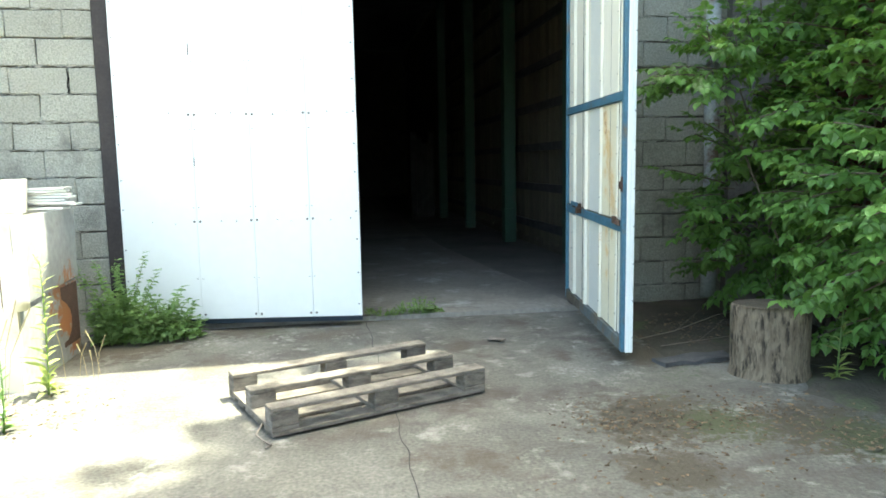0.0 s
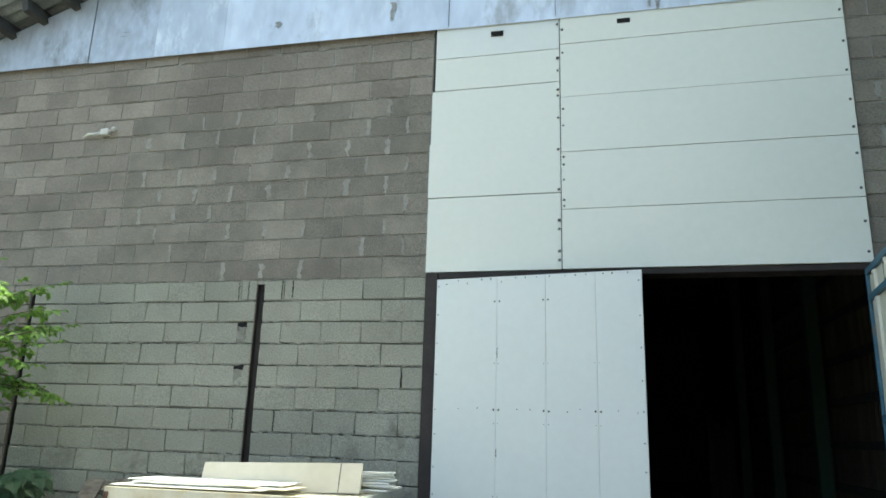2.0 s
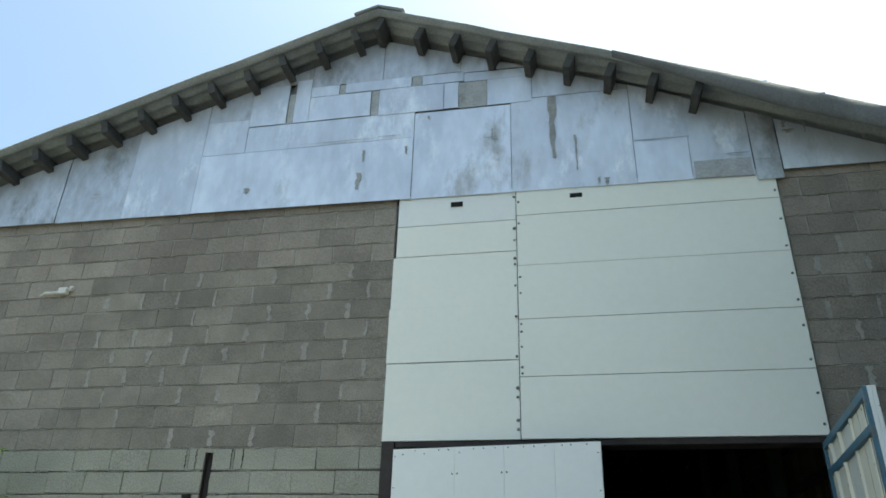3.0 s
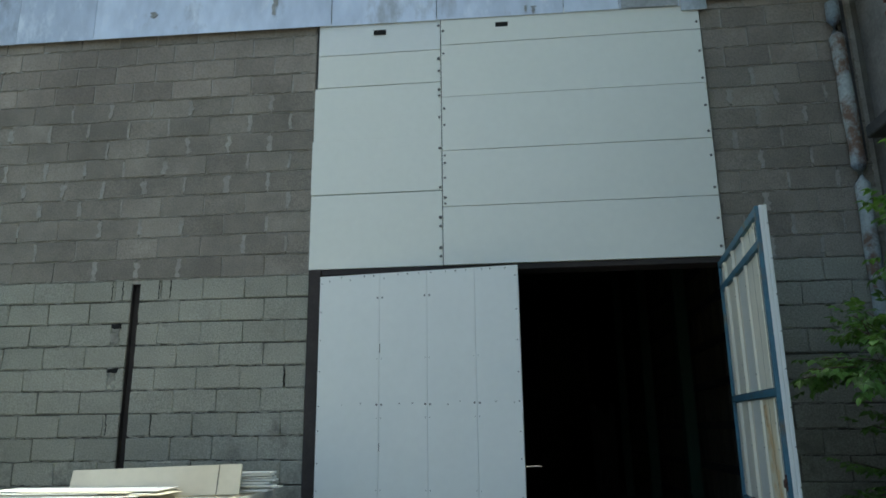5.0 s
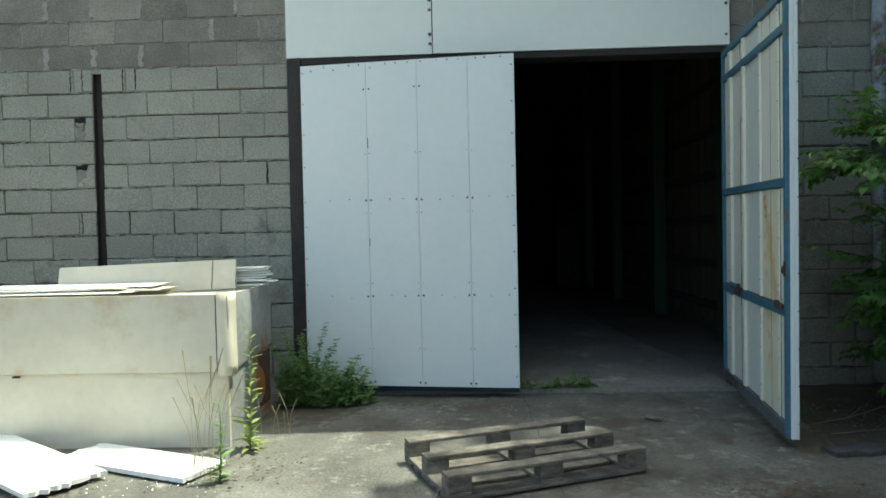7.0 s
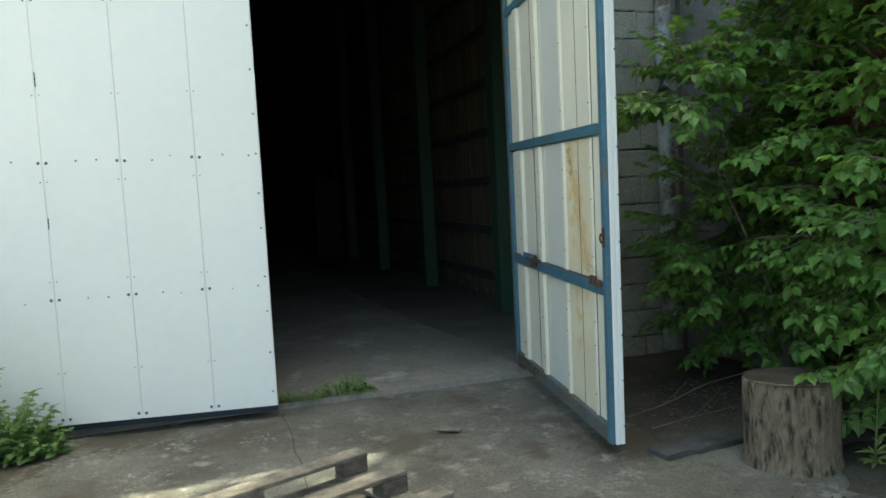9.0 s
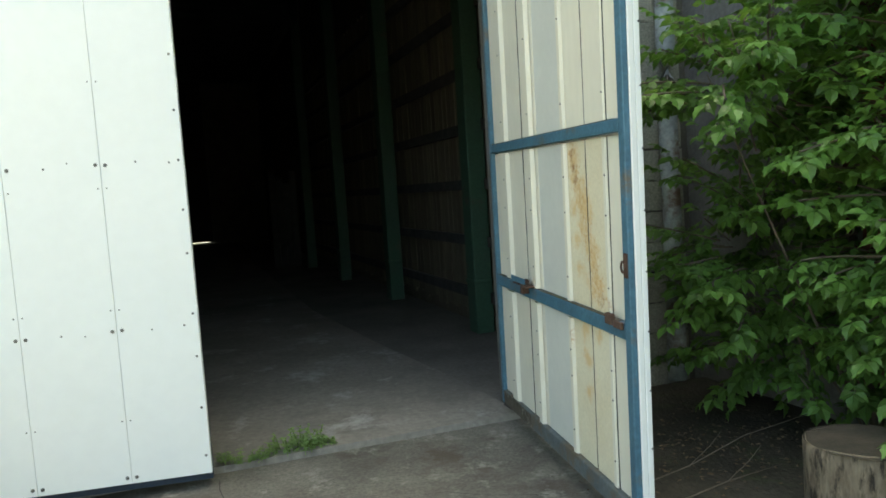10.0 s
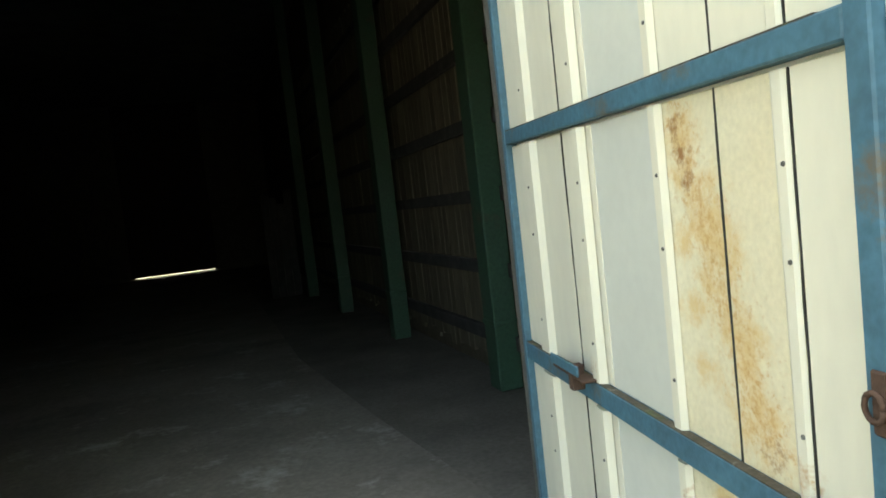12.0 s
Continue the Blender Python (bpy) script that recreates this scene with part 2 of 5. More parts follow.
def stain_spots(mat, spots, tint, size=9.0, edge=0.10, reach=1.0):
    """Stains with ragged outlines round the given places (x, y, z, radius), mixed over a material's colour."""
    N, L = mat.node_tree.nodes, mat.node_tree.links
    b = N["Principled BSDF"]
    old = b.inputs["Base Color"].links[0].from_socket
    geo = N.new("ShaderNodeNewGeometry")
    best = None
    for x, y, z, r in spots:
        d = N.new("ShaderNodeVectorMath")
        d.operation = "DISTANCE"
        d.inputs[1].default_value = (x, y, z)
        L.new(geo.outputs["Position"], d.inputs[0])
        k = N.new("ShaderNodeMapRange")
        k.inputs["From Min"].default_value, k.inputs["From Max"].default_value = 0.0, r
        k.inputs["To Min"].default_value, k.inputs["To Max"].default_value = 1.0, 0.0
        L.new(d.outputs["Value"], k.inputs["Value"])
        if best is None:
            best = k.outputs[0]
        else:
            mx = N.new("ShaderNodeMath")
            mx.operation = "MAXIMUM"
            L.new(best, mx.inputs[0])
            L.new(k.outputs[0], mx.inputs[1])
            best = mx.outputs[0]
    n = N.new("ShaderNodeTexNoise")
    n.inputs["Scale"].default_value, n.inputs["Detail"].default_value, n.inputs["Roughness"].default_value = size, 10, 0.72
    L.new(geo.outputs["Position"], n.inputs["Vector"])
    add = N.new("ShaderNodeMath")
    add.operation = "MULTIPLY_ADD"
    add.inputs[1].default_value = 0.42 * reach
    L.new(best, add.inputs[0])
    L.new(n.outputs["Fac"], add.inputs[2])
    cut = N.new("ShaderNodeMapRange")
    cut.interpolation_type = "SMOOTHSTEP"
    cut.inputs["From Min"].default_value, cut.inputs["From Max"].default_value = 0.68, 0.68 + edge
    L.new(add.outputs[0], cut.inputs["Value"])
    m = N.new("ShaderNodeMix")
    m.data_type = "RGBA"
    m.inputs[7].default_value = (*tint, 1)
    L.new(cut.outputs[0], m.inputs[0])
    L.new(old, m.inputs[6])
    L.new(m.outputs[2], b.inputs["Base Color"])


# dirt and moss crusts on the yard, damp marks low on the blocks, rust on the gate sheets, a stain on the box
stain_spots(CONCRETE, ((3.4, 3.05, 0, 0.75), (4.15, 2.75, 0, 0.7), (3.2, 2.45, 0, 0.45), (4.6, 2.4, 0, 0.7), (0.3, 5.3, 0, 0.9), (3.9, 4.2, 0, 0.6), (1.1, 5.6, 0, 0.6)), (0.075, 0.064, 0.046), 11.0, 0.16, 1.15)
stain_spots(CONCRETE, ((3.7, 2.9, 0, 0.5), (4.3, 2.6, 0, 0.6)), (0.075, 0.082, 0.042), 22.0, 0.16)
stain_spots(CONCRETE, ((1.9, 5.25, 0, 0.7), (2.7, 4.7, 0, 0.8), (3.3, 5.3, 0, 0.7), (1.0, 4.6, 0, 0.6), (2.4, 2.7, 0, 0.6), (0.6, 2.6, 0, 0.7), (3.3, 4.3, 0, 0.5)), (0.085, 0.072, 0.055), 3.5, 0.2, 0.8)
stain_spots(CONCRETE, ((1.0, 5.15, 0, 0.7), (2.9, 4.2, 0, 0.7), (3.4, 3.7, 0, 0.6), (2.3, 4.9, 0, 0.5), (2.6, 2.2, 0, 0.8), (0.7, 3.9, 0, 0.7)), (0.255, 0.24, 0.21), 9.0, 0.2, 0.5)
stain_spots(CONCRETE, ((0.9, 5.2, 0, 0.5), (1.4, 5.3, 0, 0.5), (1.9, 5.2, 0, 0.4), (1.2, 4.85, 0, 0.4), (3.3, 3.9, 0, 0.5), (3.0, 3.3, 0, 0.5), (3.5, 4.5, 0, 0.3)), (0.29, 0.285, 0.255), 24.0, 0.16, 0.5)
stain_spots(CONCRETE, ((1.3, 5.45, 0, 0.5), (0.8, 5.4, 0, 0.4), (3.9, 3.7, 0, 0.5), (3.6, 3.4, 0, 0.4)), (0.085, 0.10, 0.055), 16.0, 0.2, 0.6)
stain_spots(BLOCK, ((-3.9, 5.88, 1.12, 0.5), (-3.0, 5.88, 1.1, 0.5), (-2.3, 5.88, 1.08, 0.5), (-0.7, 5.88, 1.25, 0.5), (-0.25, 5.88, 1.5, 0.4), (-0.1, 5.88, 0.9, 0.5), (4.5, 5.88, 1.3, 0.6), (4.8, 5.88, 0.8, 0.6)), (0.19, 0.185, 0.16), 12.0, 0.34, 0.9)
_h, _d = Vector((3.901, 5.820, 0)), Vector((-0.1292, -0.9916, -0.0122))
_rust = [(*(_h + _d * (x + 0.03) + Vector((0, 0, z + 0.03))), r) for x, z, r in [(1.245 + 0.0185 * k, 1.63 - 0.052 * k, 0.15 + 0.012 * min(k, 5)) for k in range(13)] + [(1.235, 1.5, 0.12), (1.24, 1.36, 0.13), (1.25, 1.22, 0.12), (1.26, 1.08, 0.11), (1.40, 1.30, 0.12), (1.42, 1.16, 0.14), (1.31, 0.80, 0.14), (1.32, 0.66, 0.13), (1.33, 0.52, 0.11), (1.47, 0.80, 0.10)]]
stain_spots(RUSTY, _rust, (0.66, 0.49, 0.25), 11.0, 0.30, 1.0)
stain_spots(RUSTY, _rust[:13], (0.55, 0.33, 0.13), 50.0, 0.26, 0.72)
stain_spots(RUSTY, [(*(_h + _d * (x + 0.03) + Vector((0, 0, z + 0.03))), r) for x, z, r in ((1.235, 1.61, 0.07), (1.25, 1.56, 0.08), (1.275, 1.50, 0.06), (1.50, 0.97, 0.08))], (0.33, 0.16, 0.06), 30.0, 0.25, 0.9)
stain_spots(CREAM, [(*(_h + _d * x + Vector((0, 0, z))), r) for x, z, r in ((0.70, 0.98, 0.10), (0.66, 0.94, 0.08), (1.6, 0.98, 0.10), (1.25, 0.78, 0.12))], (0.48, 0.28, 0.12), 40.0, 0.30)
stain_spots(CRATE, ((-0.85, 4.17, 0.98, 0.45), (-0.35, 4.17, 0.95, 0.25), (-1.6, 4.17, 1.0, 0.3), (-0.1, 4.17, 0.4, 0.3), (-1.9, 4.2, 0.3, 0.3)), (0.45, 0.355, 0.205), 5.0, 0.45)
stain_spots(CRATE, [(-1.95 + 0.21 * k, 4.165, 1.06, 0.2) for k in range(10)] + [(-1.9 + 0.4 * k, 4.19, 0.53, 0.16) for k in range(5)], (0.50, 0.385, 0.22), 6.0, 0.40, 0.9)
stain_spots(SHADED_GREY_SHEET, ((-0.05, 5.0, 0.4, 0.45), (-0.03, 5.1, 0.15, 0.3)), (0.33, 0.13, 0.05), 9.0, 0.10)

# ---- mesh helpers ----
def add_box(bm, lo, hi, m=None):
    """An axis-aligned block in bm, turned by m if given."""
    v = [bm.verts.new((x, y, z)) for x in (lo[0], hi[0]) for y in (lo[1], hi[1]) for z in (lo[2], hi[2])]
    for f in ((0, 1, 3, 2), (4, 6, 7, 5), (0, 4, 5, 1), (2, 3, 7, 6), (0, 2, 6, 4), (1, 5, 7, 3)):
        bm.faces.new([v[i] for i in f])
    if m is not None:
        bmesh.ops.transform(bm, matrix=m, verts=v)
    return v


def boxes(*spans):
    bm = bmesh.new()
    for lo, hi in spans:
        add_box(bm, lo, hi)
    return bm


def bevelled(bm, width=0.004, segments=1):
    bmesh.ops.bevel(bm, geom=bm.edges[:], offset=width, segments=segments, affect="EDGES", profile=0.6)
    return bm


def roughen(bm, amount, size=3.0, seed=0):
    for v in bm.verts:
        v.co += noise.noise_vector(v.co * size + Vector((seed * 7.3, 0, 0))) * amount
    return bm


def tube(bm, points, radii, sides=8):
    """A bent, tapered round bar through the points."""
    rings = []
    for i, p in enumerate(points):
        p = Vector(p)
        a = Vector(points[max(i - 1, 0)])
        b = Vector(points[min(i + 1, len(points) - 1)])
        q = (b - a).to_track_quat("Z", "Y")
        r = radii[i] if hasattr(radii, "__len__") else radii
        rings.append([bm.verts.new(p + q @ Vector((r * math.cos(k * math.tau / sides), r * math.sin(k * math.tau / sides), 0))) for k in range(sides)])
    for a, b in zip(rings, rings[1:]):
        for k in range(sides):
            bm.faces.new((a[k], a[(k + 1) % sides], b[(k + 1) % sides], b[k]))
    bm.faces.new(rings[0][::-1])
    bm.faces.new(rings[-1])
    return bm


def mesh_of(name, bm, mat, smooth=False):
    me = bpy.data.meshes.new(name)
    bmesh.ops.recalc_face_normals(bm, faces=bm.faces[:])
    bm.to_mesh(me)
    bm.free()
    me.materials.append(mat)
    if smooth:
        for p in me.polygons:
            p.use_smooth = True
    return me


def part(name, bm, mat, parent, label="", m=None, smooth=False):
    ob = new(name, mesh_of(name, bm, mat, smooth))
    ob.parent = parent
    if m is not None:
        ob.matrix_basis = m
    if label:
        ob["label"] = label
    return ob


def shared(name, me, parent, m):
    ob = new(name, me)
    ob.parent = parent
    ob.matrix_basis = m
    return ob


def thing(name, label, category, m=None, group=""):
    ob = new(name)
    ob.empty_display_size = 0.2
    if m is not None:
        ob.matrix_basis = m
    return tagged(ob, label, category, group)


def solid(name, bm, mat, label, category, kind="structure", smooth=False, m=None):
    ob = new(name, mesh_of(name, bm, mat, smooth))
    if m is not None:
        ob.matrix_basis = m
    return tagged(ob, label, category, "", kind)


def disc_bolt(r=0.008, h=0.006):
    """A low round bolt head whose axis is y, its head towards -y."""
    bm = bmesh.new()
    bmesh.ops.create_cone(bm, cap_ends=True, segments=8, radius1=r, radius2=r * 0.7, depth=h, matrix=Matrix.Rotation(radians(90), 4, "X"))
    return mesh_of("bolt", bm, BOLT)


BOLT_MESH = disc_bolt()

# ---- ground, yard and hall floor ----
COURSE, BASE = 0.2187, -0.055
HALL_X0, HALL_X1, HALL_Y1 = -7.2, 5.0, 29.6


def ground_sheet():
    """One sheet to the horizon, fine in the yard, with a slight unevenness."""
    xs = [-900, -200, -60, -25, -12] + [-8 + 0.25 * i for i in range(0, 65)] + [12, 25, 60, 200, 900]
    ys = [-900, -200, -60, -25, -12, -8] + [-5 + 0.25 * i for i in range(0, 44)] + [12, 30, 60, 200, 900]
    verts, faces = [], []
    for y in ys:
        for x in xs:
            z = 0.0
            if -8 < x < 8 and -5 < y < 5.6:
                z = 0.012 * noise.noise(Vector((x * 0.9, y * 0.9, 0))) + 0.005 * noise.noise(Vector((x * 4, y * 4, 2)))
            verts.append((x, y, z if y < 5.7 else -0.02))
    w = len(xs)
    for j in range(len(ys) - 1):
        for i in range(w - 1):
            faces.append((j * w + i, j * w + i + 1, (j + 1) * w + i + 1, (j + 1) * w + i))
    me = bpy.data.meshes.new("ground")
    me.from_pydata(verts, [], faces)
    me.materials.append(CONCRETE)
    for p in me.polygons:
        p.use_smooth = True
    return tagged(new("ground", me), "worn grey concrete yard with stains and cracks", "ground", "", "structure")


ground_sheet()

# hall floor, a little higher than the yard, paler slab beside a dark dirty strip
bm = bmesh.new()
v = [bm.verts.new(p) for p in ((0.05, 5.80, 0.02), (3.98, 5.78, 0.02), (3.92, 6.5, 0.02), (3.87, 7.1, 0.02), (3.73, 8.3, 0.02), (3.5, 11.0, 0.02), (3.5, HALL_Y1, 0.02), (HALL_X0, HALL_Y1, 0.02), (HALL_X0, 6.1, 0.02), (0.05, 6.1, 0.02))]
f = bm.faces.new(v)
r = bmesh.ops.extrude_face_region(bm, geom=[f])
bmesh.ops.translate(bm, vec=(0, 0, -0.08), verts=[e for e in r["geom"] if isinstance(e, bmesh.types.BMVert)])
solid("floor", bm, FLOOR_IN, "dusty pale concrete slab floor of the hall", "floor")
solid("floor_2", boxes(((3.35, 5.9, -0.06), (HALL_X1 + 0.1, HALL_Y1, -0.004))), FLOOR_DARK, "dark dirty concrete strip along the hall wall", "floor")

# ---- front wall of slag blocks ----
wall = solid("wall_front", boxes(((-7.4, 5.90, -0.1), (-4.63, 6.1, 5.9)), ((-4.57, 5.90, -0.1), (-1.83, 6.1, 5.9)), ((-1.72, 5.90, -0.1), (0.0, 6.1, 5.9)),
                                 ((-4.63, 5.97, -0.1), (-4.57, 6.1, 5.9)), ((-1.83, 5.97, -0.1), (-1.72, 6.1, 5.9)), ((-1.84, 5.90, 3.0), (-1.71, 5.968, 5.9)), ((-4.64, 5.90, 2.97), (-4.56, 5.968, 5.9)),
                                 ((3.97, 5.90, -0.1), (5.6, 6.1, 5.9)), ((0.0, 5.91, 3.06), (3.97, 6.1, 5.9)),
                                 ((-7.38, 5.895, 2.97), (-0.004, 5.8995, 5.77))), MORTAR_SHADE,
             "grey slag-block wall with rough mortar joints", "wall")

part("pale_mortar", boxes(((-7.39, 5.8905, 2.966), (-0.002, 5.8947, 5.78)), ((3.972, 5.8905, 2.966), (5.44, 5.8998, 5.78))), MORTAR_PALE, wall, "pale flush mortar of the upper courses")

# gable behind the metal sheets
ROOF_APEX = (-0.27, 8.16)
bm = bmesh.new()
prof = [(-7.2, 5.78), (5.4, 5.72), (2.7, 6.92), (ROOF_APEX[0], 8.04)]
a = [bm.verts.new((x, 5.90, z)) for x, z in prof]
b = [bm.verts.new((x, 6.08, z)) for x, z in prof]
bm.faces.new(a)
bm.faces.new(b[::-1])
for i in range(4):
    bm.faces.new((a[i], a[(i + 1) % 4], b[(i + 1) % 4], b[i]))
solid("wall_gable", bm, SLATE, "timber gable wall behind metal sheets", "wall")

# hall side and back walls, ceiling
solid("wall_hall_right", boxes(((HALL_X1, 6.1, -0.1), (HALL_X1 + 0.2, HALL_Y1, 6.0))), BOARD, "old timber boarding in the dark hall", "wall")
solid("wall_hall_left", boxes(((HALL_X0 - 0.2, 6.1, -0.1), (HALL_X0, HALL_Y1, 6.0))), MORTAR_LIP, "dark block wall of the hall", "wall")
# Back wall and sill reuse the mortar colour darkened for joint shade.
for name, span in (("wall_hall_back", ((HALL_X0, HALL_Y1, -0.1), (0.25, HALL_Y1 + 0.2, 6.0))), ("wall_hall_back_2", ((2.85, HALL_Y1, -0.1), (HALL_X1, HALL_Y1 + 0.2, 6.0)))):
    solid(name, boxes(span), MORTAR_SHADE, "dark back wall of the unlit hall", "wall")
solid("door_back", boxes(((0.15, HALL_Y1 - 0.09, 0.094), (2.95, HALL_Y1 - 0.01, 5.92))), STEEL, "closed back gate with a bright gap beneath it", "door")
solid("door_sill", boxes(((0.25, HALL_Y1 - 0.01, -0.05), (2.85, HALL_Y1 + 0.1, 0.065))), MORTAR_SHADE, "low concrete sill under the back gate", "sill")
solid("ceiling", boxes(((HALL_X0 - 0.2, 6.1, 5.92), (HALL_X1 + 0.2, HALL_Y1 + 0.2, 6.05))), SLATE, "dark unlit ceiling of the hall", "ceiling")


def roof_z(x):
    if x < ROOF_APEX[0]:
        return ROOF_APEX[1] + (x - ROOF_APEX[0]) * 0.338
    if x < 2.7:
        return ROOF_APEX[1] - (x - ROOF_APEX[0]) * 0.375
    return ROOF_APEX[1] - (2.7 - ROOF_APEX[0]) * 0.375 - (x - 2.7) * 0.445


def roof_top(x):
    """Height of the upper side of the roofing."""
    if x < ROOF_APEX[0]:
        return 8.22 + (x - ROOF_APEX[0]) * 0.331
    return 8.22 - (x - ROOF_APEX[0]) * 0.40 - max(0.0, x - 2.5) * 0.03


# corrugated roofing, waves running down the slopes, with its ridge cap and purlins
roof = thing("roof", "grey corrugated fibre-cement roofing on dark purlins", "roof")
roof["kind"] = "structure"
Y_EDGE = 5.42


def corrugated(x0, x1):
    """One slope of roofing in overlapping sheets, both faces and the front edge."""
    n, ny = 20, 120
    verts, faces = [], []
    for layer in (0.0, -0.012):
        for j in range(ny + 1):
            y = Y_EDGE + (8.5 - Y_EDGE) * j / ny
            for i in range(n + 1):
                x = x0 + (x1 - x0) * i / n
                verts.append((x, y, roof_top(x) - 0.028 + layer + 0.026 * math.cos((y - Y_EDGE) * math.tau / 0.15) + 0.004 * (i % 5)))
    k = (ny + 1) * (n + 1)
    for j in range(ny):
        for i in range(n):
            a0 = j * (n + 1) + i
            faces.append((a0, a0 + 1, a0 + n + 2, a0 + n + 1))
            faces.append((k + a0, k + a0 + n + 1, k + a0 + n + 2, k + a0 + 1))
    for i in range(n):
        faces.append((i, k + i, k + i + 1, i + 1))
    me = bpy.data.meshes.new("roofing")
    me.from_pydata(verts, [], faces)
    me.materials.append(SLATE)
    for p in me.polygons:
        p.use_smooth = True
    ob = new("roofing", me)
    ob.parent = roof


corrugated(-7.6, ROOF_APEX[0])
corrugated(ROOF_APEX[0], 5.6)
for x in [-0.24] + [-0.61 - 0.452 * i for i in range(15)] + [0.27 + 0.437 * i for i in range(8)]:
    slope = -math.atan(0.331) if x < ROOF_APEX[0] else math.atan(0.41)
    part("purlin", bevelled(boxes(((-0.042, 0, -0.19), (0.042, 2.0, 0.0))), 0.006), DARKWOOD, roof, m=pose(x, Y_EDGE + 0.09 + 0.02 * math.sin(x * 9), roof_top(x) - 0.08, 0, math.degrees(slope), 0))
part("ridge_cap", bevelled(boxes(((-0.17, 0, -0.02), (0.17, 2.5, 0.02))), 0.015), SLATE, roof, m=pose(-0.41, Y_EDGE - 0.03, ROOF_APEX[1] + 0.045, 0, -17, 0))
part("ridge_cap", bevelled(boxes(((-0.17, 0, -0.02), (0.17, 2.5, 0.02))), 0.015), SLATE, roof, m=pose(-0.10, Y_EDGE - 0.02, ROOF_APEX[1] + 0.035, 0, 20, 0))
# rounded cover over the lower edge of one slope
bm = bmesh.new()
rings = []
for i in range(13):
    x = 2.45 + 0.265 * i
    w = 0.02 + 0.12 * min(1.0, i / 6)
    rings.append([bm.verts.new((x, Y_EDGE + 0.01 + 0.06 * math.cos(a), roof_top(x) - w - 0.006 + 0.026 * min(1.0, i / 4) + w * math.sin(a))) for a in [math.tau * k / 12 for k in range(12)]])
for a, b in zip(rings, rings[1:]):
    for k in range(12):
        bm.faces.new((a[k], a[(k + 1) % 12], b[(k + 1) % 12], b[k]))
bm.faces.new(rings[0][::-1])
bm.faces.new(rings[-1])
part("edge_cover", bm, SLATE_DARK, roof, "dark rounded cover along the roof edge", smooth=True)
for x in (3.94, 4.45, 4.98):
    part("roof_nail", boxes(((-0.018, -0.018, 0), (0.018, 0.018, 0.055))), DARKWOOD, roof, m=pose(x, Y_EDGE + 0.06, roof_top(x) + 0.015))

# ---- metal sheets on the gable ----
cladding = thing("gable_cladding", "dull galvanised metal sheets patched over the gable", "cladding")
cladding["kind"] = "structure"
SHEET_Y = 5.832


def sheet(pts, dy=0.0):
    """One metal sheet from its corners in x and z."""
    bm = bmesh.new()
    f = bm.faces.new([bm.verts.new((x, SHEET_Y - dy, z)) for x, z in pts])
    r = bmesh.ops.extrude_face_region(bm, geom=[f])
    bmesh.ops.translate(bm, vec=(0, 0.006, 0), verts=[e for e in r["geom"] if isinstance(e, bmesh.types.BMVert)])
    return part("metal_sheet", bm, ZINC, cladding)


def top(x, lim=99.0):
    return min(roof_z(x) - 0.10, lim)


def strip(x0, x1, z0, z1, dy, lean=0.0, mat=None, tilt=0.0):
    """An upright sheet between two joints, cut to the roof line; its foot rises by tilt."""
    x0, x1 = x0 + 0.0035, x1 - 0.0035
    a, b = top(x0 + lean, z1), top(x1 + lean, z1)
    pts = [(x0, z0), (x1, z0 + tilt), (x1 + lean, b)]
    if x0 + lean < ROOF_APEX[0] < x1 + lean and z1 > ROOF_APEX[1] - 0.1:
        pts.append((ROOF_APEX[0], ROOF_APEX[1] - 0.10))
    pts.append((x0 + lean, a))
    ob = sheet(pts, dy)
    if mat:
        ob.data.materials[0] = mat
    return ob


def foot(x):
    return 5.70 - 0.010 * x


